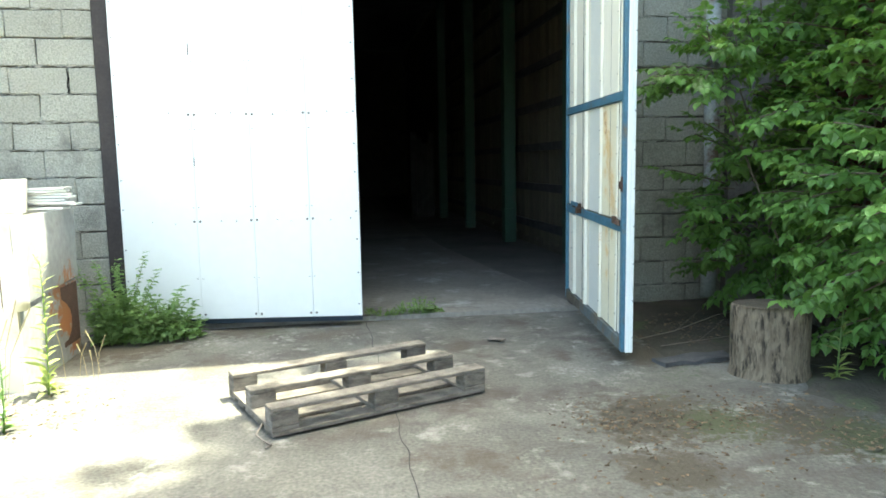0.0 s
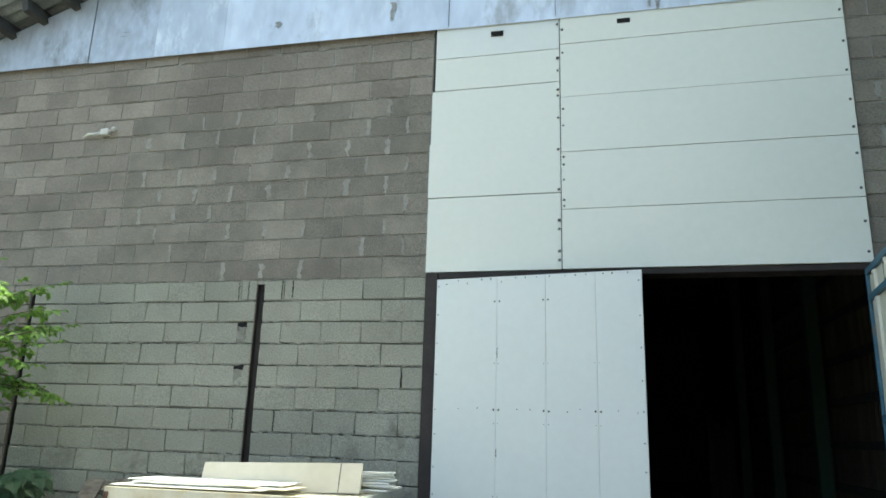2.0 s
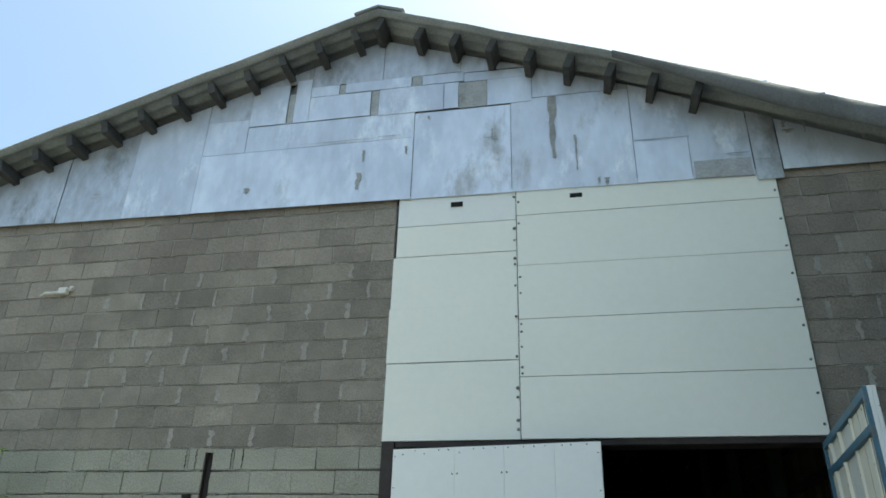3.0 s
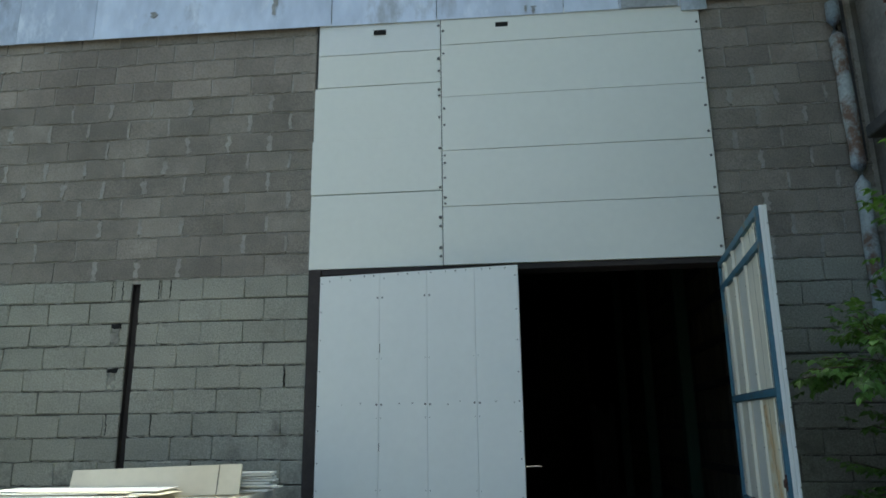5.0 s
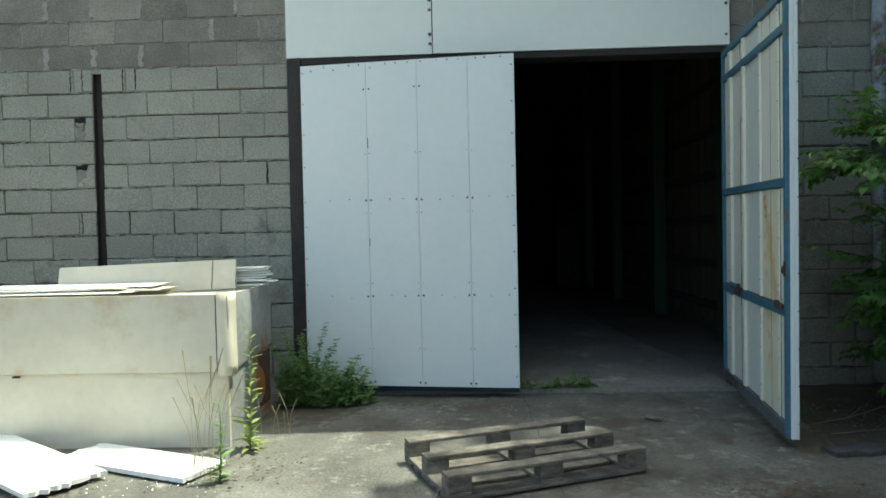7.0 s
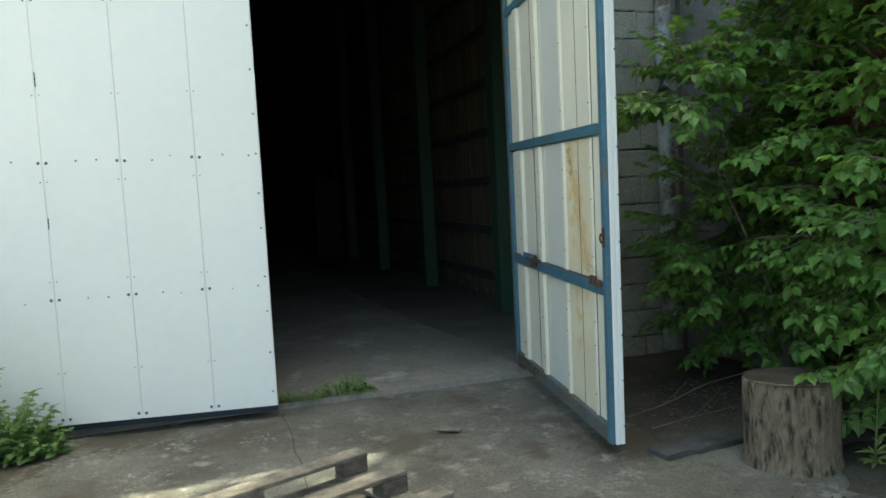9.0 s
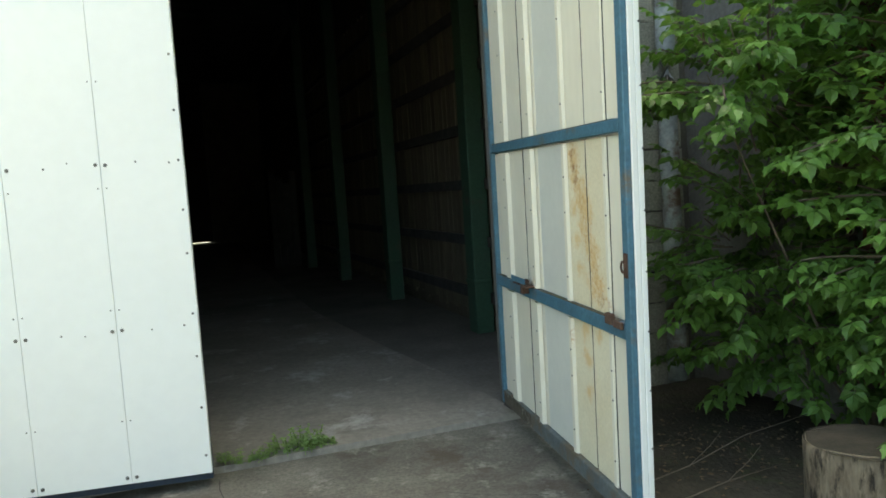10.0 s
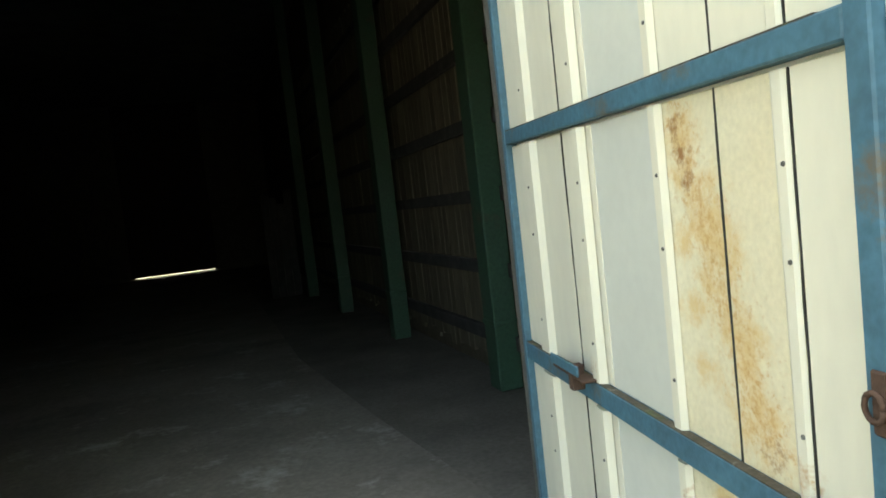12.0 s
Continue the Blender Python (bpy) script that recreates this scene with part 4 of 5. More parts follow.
# ---- crate of cream sheet metal with panels stacked on it ----
def bulged(lo, hi, axis, amount, n=10):
    """A thin sheet, bulging a little along one axis, subdivided."""
    bm = boxes((lo, hi))
    bmesh.ops.subdivide_edges(bm, edges=bm.edges[:], cuts=n, use_grid_fill=True)
    c = [(a + b) / 2 for a, b in zip(lo, hi)]
    for v in bm.verts:
        k = 1.0
        for i in range(3):
            if i != axis:
                k *= max(0.0, 1 - ((v.co[i] - c[i]) / ((hi[i] - lo[i]) / 2)) ** 2)
        v.co[axis] += amount * k + 0.003 * noise.noise(v.co * 4)
    return bm


crate = thing("crate", "large cream sheet-metal box, stained, with a rusty corner", "crate", pose(-1.0, 4.7, 0))
X0, X1, Y0, Y1 = -0.965, 0.965, -0.50, 0.50
part("lower_front", bulged((X0 + 0.025, Y0, 0.0), (X1 - 0.005, Y0 + 0.03, 0.535), 1, 0.008), CRATE, crate, smooth=False)
part("lower_side", bulged((X1 - 0.035, Y0 + 0.031, 0.0), (X1 - 0.006, Y1, 0.535), 0, 0.006), SHADED_GREY_SHEET, crate, "side sheet greyed for shade, with rust")
part("lower_side", boxes(((X0 + 0.026, Y0 + 0.031, 0.0), (X0 + 0.05, Y1, 0.535))), CRATE, crate)
part("back", boxes(((X0 + 0.051, Y1 - 0.03, 0.0), (X1 - 0.04, Y1 - 0.001, 1.02))), SHADED_GREY_SHEET, crate)
part("upper_front", bulged((X0 - 0.02, Y0 - 0.035, 0.525), (X1 - 0.065, Y0 - 0.008, 1.055), 1, -0.010), CRATE, crate)
bm = bmesh.new()
flap = []
for k in range(9):
    t = k / 8
    out = 0.03 * (1 - t) ** 1.2 + 0.006 * math.sin(t * 7)
    flap.append([bm.verts.new((X1 + dx + out * k, Y0 + dy - 0.35 * out * k, 0.500 + 0.57 * t - 0.03 * dy * (1 - t))) for dx, dy, k in ((-0.064, -0.038, 0.0), (-0.03, -0.044, 0.3), (0.004, -0.038, 0.75), (0.020, 0.005, 1.0), (0.024, 0.05, 0.6), (0.030, 0.09, 0.1))])
for a, b in zip(flap, flap[1:]):
    for i in range(5):
        bm.faces.new((a[i], a[i + 1], b[i + 1], b[i]))
e = bmesh.ops.extrude_face_region(bm, geom=bm.faces[:])
bmesh.ops.translate(bm, vec=(-0.001, 0.005, 0), verts=[q for q in e["geom"] if isinstance(q, bmesh.types.BMVert)])
part("corner_flap", bm, CRATE, crate, "pale sheet flap bent outward at the corner", smooth=True)
part("corner_rust", roughen(boxes(((X1 - 0.072, Y0 - 0.0375, 0.53), (X1 - 0.066, Y0 - 0.030, 1.05))), 0.002, 12), RUST, crate, "thin rusty edge beside the flap")
bm = bulged((X1 - 0.009, Y0 - 0.034, 0.515), (X1 + 0.012, Y1, 1.05), 0, 0.02)
for v in bm.verts:
    if v.co.z < 0.8:
        v.co.z += 0.05 * max(0.0, (v.co.y - Y0)) * (0.8 - v.co.z) / 0.3
part("upper_side", bm, SHADED_GREY_SHEET, crate, "upper side sheet greyed for shade, bent outward")
part("upper_side", boxes(((X0 - 0.019, Y0 - 0.007, 0.525), (X0 + 0.0, Y1, 1.05))), CRATE, crate)
part("lid", boxes(((X0 + 0.002, Y0 - 0.006, 1.0), (X1 - 0.012, Y1 - 0.032, 1.03))), CRATE, crate)
part("rust_patch", roughen(boxes(((X1 - 0.0055, 0.18, 0.10), (X1 - 0.002, 0.49, 0.52))), 0.003, 4), RUST, crate, "orange rust on the side sheet")
# Dark strip that stands in for the lap's shadow along the seam.
part("lap_shadow_strip", boxes(((X0 + 0.03, Y0 - 0.012, 0.5195), (X1 - 0.07, Y0 - 0.003, 0.5245))), SEAM, crate, "dark seam strip coloured as the upper half's shadow")
part("latch_pin", bevelled(boxes(((-0.54, Y0 - 0.03, 0.50), (-0.49, Y0 - 0.009, 0.512))), 0.002), STEEL, crate, m=pose(0, 0, 0))
part("clip", bevelled(boxes(((X0 - 0.015, Y0 - 0.052, 0.95), (X0 + 0.02, Y0 - 0.038, 1.02))), 0.003), RUST, crate)
part("edge_strip", boxes(((X0 + 0.003, Y0 - 0.004, 0.02), (X0 + 0.024, Y0 + 0.004, 0.52))), RUSTY, crate, "brownish worn edge strip")

rs = random.Random(21)
for i in range(8):
    w, d = rs.uniform(0.75, 1.3), rs.uniform(0.2, 0.42)
    g = thing("loose_panel", "thin off-white panel offcut stacked on the box", "panel", pose(-1.46 + rs.uniform(-0.2, 0.3), 4.42 + rs.uniform(-0.10, 0.2), 1.060 + 0.0065 * i, 0, rs.uniform(-0.2, 0.2), rs.uniform(-4, 4)), "panels on the box")
    part("sheet", roughen(bevelled(boxes(((-w / 2, -d / 2, -0.0025), (w / 2, d / 2, 0.0025))), 0.001), 0.0025, 6, i), FOAM if i % 3 else CRATE, g)
g = thing("long_panel", "long cream panel standing on edge on the box", "panel", pose(-0.86, 4.80, 1.128, -18, -1.6, 3))
part("sheet", bevelled(boxes(((-0.68, -0.012, -0.11), (0.68, 0.012, 0.125))), 0.003), CRATE, g)
part("joint_strip", boxes(((0.50, -0.015, -0.105), (0.506, -0.0125, 0.12))), SEAM, g)
for i in range(8):
    g = thing("slat", "narrow white panel strip in an untidy stack", "slat", pose(-0.30 + rs.uniform(-0.03, 0.05), 5.02 + rs.uniform(-0.05, 0.05), 1.062 + 0.0185 * i, 0, rs.uniform(-1.5, 0.5), rs.uniform(-9, 9)), "strips on the box")
    part("strip", bevelled(boxes(((-0.30, -0.06, -0.007), (0.33, 0.06, 0.007))), 0.002), FOAM if i % 2 else WHITE, g)


def foam_panel(cx, cy, z, length, width, ang, tilt=0.0, teeth=(), label="white foam panel with broken edges lying in the sun", thick=0.028, roll=0.0):
    """A flat panel; teeth names the ends that are broken into small steps."""
    r = random.Random(int(cx * 100) + 7)
    bm = bmesh.new()
    n = 16
    def rim(x, side):
        return [(x + (r.uniform(-0.025, 0.025) if side in teeth else 0), -width / 2 + width * i / n) for i in range(n + 1)]
    right = rim(length / 2, "r")
    left = rim(-length / 2, "l")[::-1]
    outline = right + left
    f = bm.faces.new([bm.verts.new((x, y, 0)) for x, y in outline])
    e = bmesh.ops.extrude_face_region(bm, geom=[f])
    bmesh.ops.translate(bm, vec=(0, 0, thick), verts=[q for q in e["geom"] if isinstance(q, bmesh.types.BMVert)])
    g = thing("foam_panel", label, "panel", pose(cx, cy, z, roll, tilt, ang), "panels on the ground")
    part("sheet", bm, FOAM, g)


A1 = math.degrees(math.atan2(-0.77, 1.19))
foam_panel(-1.30, 3.76, 0.055, 1.42, 0.47, A1, 2.2, ("r",))
foam_panel(-0.50, 3.83, 0.014, 1.08, 0.36, math.degrees(math.atan2(-0.42, 1.02)), 0, ("l",))
foam_panel(-2.10, 3.72, 0.016, 0.95, 0.44, 28, 0, ())
foam_panel(-1.86, 2.95, 0.014, 0.62, 0.24, 62, 0, ("r",), "small white foam panel offcut with a broken edge")
foam_panel(-0.32, 2.80, 0.014, 0.42, 0.07, -4, 0, ("r",), "narrow white foam strip lying on the concrete")

# ---- pallets ----
def pallet(name, label, m, group="pallets", deck=(0.0, 0.185, 0.3285, 0.477, 0.657), board=0.12):
    """A wooden pallet lying upside down: three skids above blocks, cross boards and deck boards below."""
    g = thing(name, label, "pallet", m, group)
    L, W = 1.256, 0.777
    r = random.Random(len(label))
    for i, y in enumerate((0.05, W / 2, W - 0.05)):
        part("skid", roughen(bevelled(boxes(((0, y - 0.05, 0.122), (L, y + 0.05, 0.144))), 0.004), 0.004, 5, i), WOOD, g)
        for x in (0.0, L / 2 - 0.07, L - 0.14):
            part("block", roughen(bevelled(boxes(((x, y - 0.048, 0.0445), (x + 0.14, y + 0.048, 0.1215))), 0.005), 0.003, 6, i + x), WOOD, g)
    for x in (0.0, L / 2 - 0.07, L - 0.14):
        part("cross_board", roughen(bevelled(boxes(((x, 0, 0.0225), (x + 0.14, W, 0.044))), 0.003), 0.002, 6), WOOD, g)
    for y in deck:
        part("deck_board", roughen(bevelled(boxes(((0, y, 0.0), (L, y + board, 0.022))), 0.003), 0.003, 5, y), WOOD, g)
    return g


PA = math.degrees(math.atan2(0.481, 1.16))
pallet("pallet", "weathered grey wooden pallet lying upside down on the concrete", pose(1.487, 3.134, 0.012, 0, 0, PA))
pallet("pallet", "dark weathered pallet lying upside down in the shade", pose(-2.06, 3.92, 0.012, 0, 0, 80))
ux = Vector((-0.10, 0.66, 0.75)).normalized()
uy = (Vector((1, 0.08, 0)) - ux * ux.dot(Vector((1, 0.08, 0)))).normalized()
uz = ux.cross(uy)
lean = Matrix((ux, uy, uz)).transposed().to_4x4()
pallet("pallet", "grey wooden pallet leaning against the block wall", Matrix.Translation((-3.27, 4.97, 0.15)) @ lean @ Matrix.Diagonal((0.88, 1, 1, 1)), deck=(0.0, 0.29, 0.587), board=0.19)

# ---- wood chip in front of the gate ----
g = thing("wood_chip", "small tan wood splinter lying on the concrete", "wood chip", pose(2.98, 4.77, 0.014, 0, 0, -38))
part("splinter", roughen(bevelled(boxes(((-0.07, -0.025, 0), (0.07, 0.025, 0.012))), 0.004), 0.01, 9), WOOD, g)
g = thing("rope_end", "pale frayed cord end by the pallet corner", "cord", pose(1.42, 3.12, 0.012))
bm = bmesh.new()
tube(bm, [(0.02, 0.06, 0.06), (-0.01, 0.02, 0.02), (0.03, -0.03, 0.006), (0.07, -0.09, 0.006), (0.05, -0.13, 0.006)], 0.006, 6)
part("cord", bm, WOOD, g, smooth=True)

# ---- tree stump ----
def stump():
    g = thing("tree_stump", "barkless weathered tree stump with dark cracks", "tree stump", pose(4.42, 3.62, 0.0))
    bm = bmesh.new()
    rings = []
    n = 48
    for j, z in enumerate((-0.02, 0.06, 0.14, 0.22, 0.31, 0.385, 0.42, 0.434)):
        ring = []
        for i in range(n):
            a = math.tau * i / n
            rr = 0.212 + 0.012 * math.cos(2 * a + 1) + 0.012 * noise.noise(Vector((math.cos(a) * 3, math.sin(a) * 3, z * 1.2))) + 0.012 * z
            rr -= 0.012 * max(0, noise.noise(Vector((math.cos(a) * 14, math.sin(a) * 14, z * 2.5))) - 0.15)
            if j == 0:
                rr += 0.02
            if j == 7:
                rr -= 0.012
            ring.append(bm.verts.new((rr * math.cos(a), rr * math.sin(a), z + 0.008 * math.cos(a + 2) * (j > 5))))
        rings.append(ring)
    for a, b in zip(rings, rings[1:]):
        for i in range(n):
            bm.faces.new((a[i], a[(i + 1) % n], b[(i + 1) % n], b[i]))
    part("trunk", bm, BARK, g, smooth=True)
    bm = bmesh.new()
    c = bm.verts.new((0, 0, 0.431))
    rim = [bm.verts.new((0.222 * math.cos(math.tau * i / n), 0.222 * math.sin(math.tau * i / n), 0.431 + 0.008 * math.cos(math.tau * i / n + 2))) for i in range(n)]
    mid = [bm.verts.new((0.12 * math.cos(math.tau * i / n), 0.12 * math.sin(math.tau * i / n), 0.432 + 0.006 * noise.noise(Vector((i, 0, 0))))) for i in range(n)]
    for i in range(n):
        bm.faces.new((rim[i], rim[(i + 1) % n], mid[(i + 1) % n], mid[i]))
        bm.faces.new((mid[i], mid[(i + 1) % n], c))
    part("cut_face", bm, CUT, g, "dark weathered cut face")


stump()

# dry twigs between the gate and the stump
for pts in (((3.94, 4.42, 0.05), (4.2, 4.40, 0.10), (4.5, 4.36, 0.21), (4.9, 4.32, 0.27)), ((4.0, 4.2, 0.05), (4.3, 4.25, 0.06), (4.6, 4.23, 0.09))):
    g = thing("dry_twig", "thin bare dry twig lying on the soil", "twig", pose(*pts[0]))
    bm = bmesh.new()
    p0 = Vector(pts[0])
    tube(bm, [Vector(p) - p0 for p in pts], [0.0035, 0.003, 0.0022, 0.0015][:len(pts)], 6)
    part("stem", bm, TWIG, g, smooth=True)
    bm = bmesh.new()
    q = Vector(pts[1]) - p0
    tube(bm, [q, q + Vector((0.10, -0.03, 0.09)), q + Vector((0.17, -0.03, 0.15))], [0.002, 0.0015, 0.001], 5)
    part("side_shoot", bm, TWIG, g)

# ---- small lamp bracket high on the wall ----
g = thing("wall_bracket", "small pale bracket with a bent tube on the block wall", "wall bracket", pose(-4.0, 5.878, 4.81))
part("box", bevelled(boxes(((0.0, -0.07, -0.035), (0.11, -0.002, 0.045))), 0.008), PLASTIC, g)
bm = bmesh.new()
tube(bm, [(0.0, -0.04, 0.0), (-0.08, -0.05, -0.015), (-0.17, -0.04, -0.005), (-0.23, -0.03, -0.04)], 0.018, 8)
part("tube", bm, PLASTIC, g, smooth=True)
bm = bmesh.new()
bmesh.ops.create_uvsphere(bm, u_segments=12, v_segments=8, radius=0.03)
part("knob", bm, PLASTIC, g, m=pose(0.17, -0.05, 0.03), smooth=True)
bm = bmesh.new()
tube(bm, [(0.11, -0.04, 0.005), (0.15, -0.05, 0.02)], 0.012, 6)
part("arm", bm, PLASTIC, g)

# ---- hall interior ----
hall_wall = bpy.data.objects["wall_hall_right"]
me = mesh_of("board", roughen(boxes(((0, -0.062, 0.0), (0.03, 0.062, 4.2))), 0.004, 4), BOARD)
rb = random.Random(5)
for i in range(95):
    y = 6.18 + 0.134 * i
    shared("board", me, hall_wall, pose(HALL_X1 - 0.032 - rb.uniform(0, 0.008), y, 0.12 + rb.uniform(-0.04, 0.06)))
for z in (0.30, 0.88, 1.48, 2.08, 2.68, 3.3, 3.9):
    part("rail", boxes(((HALL_X1 - 0.10, 6.12, z), (HALL_X1 - 0.042, 19.0, z + 0.11))), DARKWOOD, hall_wall)
for i in range(4):
    c = thing("column", "green painted steel column along the hall wall", "column", pose(4.845 - 0.104 * i, 8.44 + 2.87 * i, 0), "hall columns")
    c["kind"] = "structure"
    part("shaft", bevelled(boxes(((-0.11, -0.11, 0.0), (0.085, 0.11, 5.9))), 0.01), GREEN, c)
    part("collar", bevelled(boxes(((-0.118, -0.118, 0.52), (0.088, 0.118, 0.56))), 0.006), GREEN, c)
g = thing("board_stack", "tall dark boards leaning in the unlit hall", "boards", pose(3.80, 17.6, 0.003))
for k in range(4):
    part("board", boxes(((0.15 * k, 0.02 * k, 0), (0.15 * k + 0.14, 0.02 * k + 0.03, 2.1 - 0.13 * (k % 3)))), DARKWOOD, g)


# ---- foliage ----
def leaflet(at, direction, length, width, droop, toothed=True):
    """Vertices and faces of one folded leaflet."""
    d = Vector(direction).normalized()
    s = d.cross(Vector((0, 0, 1)))
    s = s.normalized() if s.length > 0.01 else Vector((1, 0, 0))
    up = s.cross(d)
    half = [(0.0, 0.02), (0.22, 0.30), (0.42, 0.50), (0.56, 0.36), (0.66, 0.40), (0.80, 0.16), (1.0, 0.0)] if toothed else [(0.0, 0.02), (0.25, 0.34), (0.5, 0.42), (0.78, 0.24), (1.0, 0.0)]
    v, f = [], []
    at = Vector(at)
    for sign in (1, -1):
        i0 = len(v)
        for t, w in half:
            p = at + d * (t * length) + s * (sign * w * width) + up * (abs(w) * width * 0.25) - Vector((0, 0, droop * length * t * t))
            v.append(p)
        v.append(at + d * 0.5 * length - Vector((0, 0, droop * length * 0.25)))
        f.append(tuple(range(i0, i0 + len(half) + 1)) if sign > 0 else tuple(range(i0 + len(half), i0 - 1, -1)))
    return v, f


def template(kind):
    V, F = [], []
    def add(v, f):
        o = len(V)
        V.extend(v)
        F.extend(tuple(i + o for i in q) for q in f)
    if kind == "compound":
        add(*leaflet((0, 0.50, 0), (0, 1, 0), 0.55, 0.42, 0.35))
        add(*leaflet((0.02, 0.42, 0), (0.95, 0.5, 0), 0.48, 0.36, 0.4))
        add(*leaflet((-0.02, 0.42, 0), (-0.95, 0.5, 0), 0.48, 0.36, 0.4))
        add(*leaflet((0.01, 0.2, 0), (0.9, 0.25, 0), 0.38, 0.28, 0.45))
        add(*leaflet((-0.01, 0.2, 0), (-0.9, 0.25, 0), 0.38, 0.28, 0.45))
        o = len(V)
        V.extend([Vector((-0.012, 0, 0)), Vector((0.012, 0, 0)), Vector((0.006, 0.55, 0.0)), Vector((-0.006, 0.55, 0.0))])
        F.append((o, o + 1, o + 2, o + 3))
    elif kind == "broad":
        for a, l in ((0, 1.0), (42, 0.85), (-42, 0.85), (88, 0.6), (-88, 0.6), (128, 0.4), (-128, 0.4)):
            add(*leaflet((0, 0.1, 0), (math.sin(radians(a)), math.cos(radians(a)), 0), l, l * 0.62, 0.25))
    elif kind == "round":
        add(*leaflet((0, 0, 0), (0, 1, 0), 1.0, 0.85, 0.3, False))
    else:
        add(*leaflet((0, 0, 0), (0, 1, 0), 1.0, 0.30, 0.3, False))
    return np.array([tuple(p) for p in V]), F


TEMPLATES = {k: template(k) for k in ("compound", "broad", "simple", "round")}


def leaves(name, places, kind, mat, parent, label="", whole=False):
    """One mesh of leaves; each place is (point, direction, size, tilt). All leaves are joined."""
    tv, tf = TEMPLATES[kind]
    allv, allf, base = [], [], 0
    for p, d, s, roll in places:
        d = Vector(d).normalized()
        q = d.to_track_quat("Y", "Z").to_matrix() @ Matrix.Rotation(roll, 3, "Y")
        m = np.array(q) * s
        allv.append(tv @ m.T + np.array(tuple(p)))
        allf.extend(tuple(i + base for i in f) for f in tf)
        base += len(tv)
    me = bpy.data.meshes.new(name)
    me.from_pydata(np.concatenate(allv).tolist(), [], allf)
    me.materials.append(mat)
    ob = new(name, me)
    ob.parent = parent
    if label:
        ob["label"] = label
    return ob


def twig_leaves(r, start, direction, length, size, step=0.07, sag=0.25, pairs=True):
    """Leaves in pairs along a drooping shoot; returns the shoot's points and the leaves' places."""
    d = Vector(direction).normalized()
    n = max(3, int(length / step))
    pts, out = [], []
    p = Vector(start)
    for i in range(n + 1):
        pts.append(p.copy())
        side = d.cross(Vector((0, 0, 1)))
        side = side.normalized() if side.length > 0.05 else Vector((1, 0, 0))
        if i % 2:
            side = (side + Vector((0, 0, 0.35))).normalized()
        if i > 0:
            for sg in ((1, -1) if pairs else (r.choice((1, -1)),)):
                ld = side * sg + d * r.uniform(0.3, 0.8) + Vector((0, 0, r.uniform(-0.9, 0.15)))
                out.append((p + side * sg * 0.01, ld, size * r.uniform(0.65, 1.15), r.uniform(-0.5, 0.5)))
        d = (d + Vector((r.uniform(-0.12, 0.12), r.uniform(-0.12, 0.12), -sag / n + r.uniform(-0.06, 0.06)))).normalized()
        p = p + d * (length / n)
    out.append((p, d, size, 0))
    return pts, out


def leafy(name, label, category, base, limbs, lumps, shoots, leaf_size, mat, seed, kind="compound", shoot_len=(0.35, 0.7), trunk_r=0.03, step=0.07, outward=1.0, low=0.12, min_x=-99.0):
    """A shrub or tree: limbs from its base, shoots that fill the lumps (centre, radii), leaves on every shoot."""
    r = random.Random(seed)
    g = thing(name, label, category, pose(*base))
    b = Vector(base)
    bm = bmesh.new()
    for end, rad in limbs:
        e = Vector(end) - b
        side = Vector((r.uniform(-0.2, 0.2), r.uniform(-0.2, 0.2), 0)) * e.length * 0.4
        tube(bm, [Vector((0, 0, -0.05)), e * 0.35 + side, e * 0.7 + side * 0.7, e], [rad, rad * 0.75, rad * 0.5, rad * 0.22], 8)
    places = []
    tb = bmesh.new()
    total = sum(l[2] for l in lumps)
    for c, rad, weight in lumps:
        for k in range(int(shoots * weight / total)):
            u = Vector((r.gauss(0, 1), r.gauss(0, 1), r.gauss(0, 1))).normalized()
            f = 0.35 + 0.65 * r.random() ** 0.6
            p = Vector(c) + Vector((u.x * rad[0], u.y * rad[1], u.z * rad[2])) * f - b
            if p.z + b.z < low:
                continue
            d = Vector((u.x, u.y, u.z * 0.6 + 0.15)) * outward + Vector((r.uniform(-0.5, 0.5), r.uniform(-0.5, 0.5), r.uniform(-0.2, 0.3)))
            pts, out = twig_leaves(r, p, d, r.uniform(*shoot_len), leaf_size, step)
            tube(tb, pts[:: max(1, len(pts) // 4)], [0.005] * len(pts[:: max(1, len(pts) // 4)]), 4)
            places += [o for o in out if o[0].x + b.x > min_x]
    part("trunk", bm, TWIG, g, smooth=True)
    part("shoot", tb, TWIG, g)["kind"] = "stuff"
    leaves("crown", places, kind, mat, g)["kind"] = "stuff"
    return g


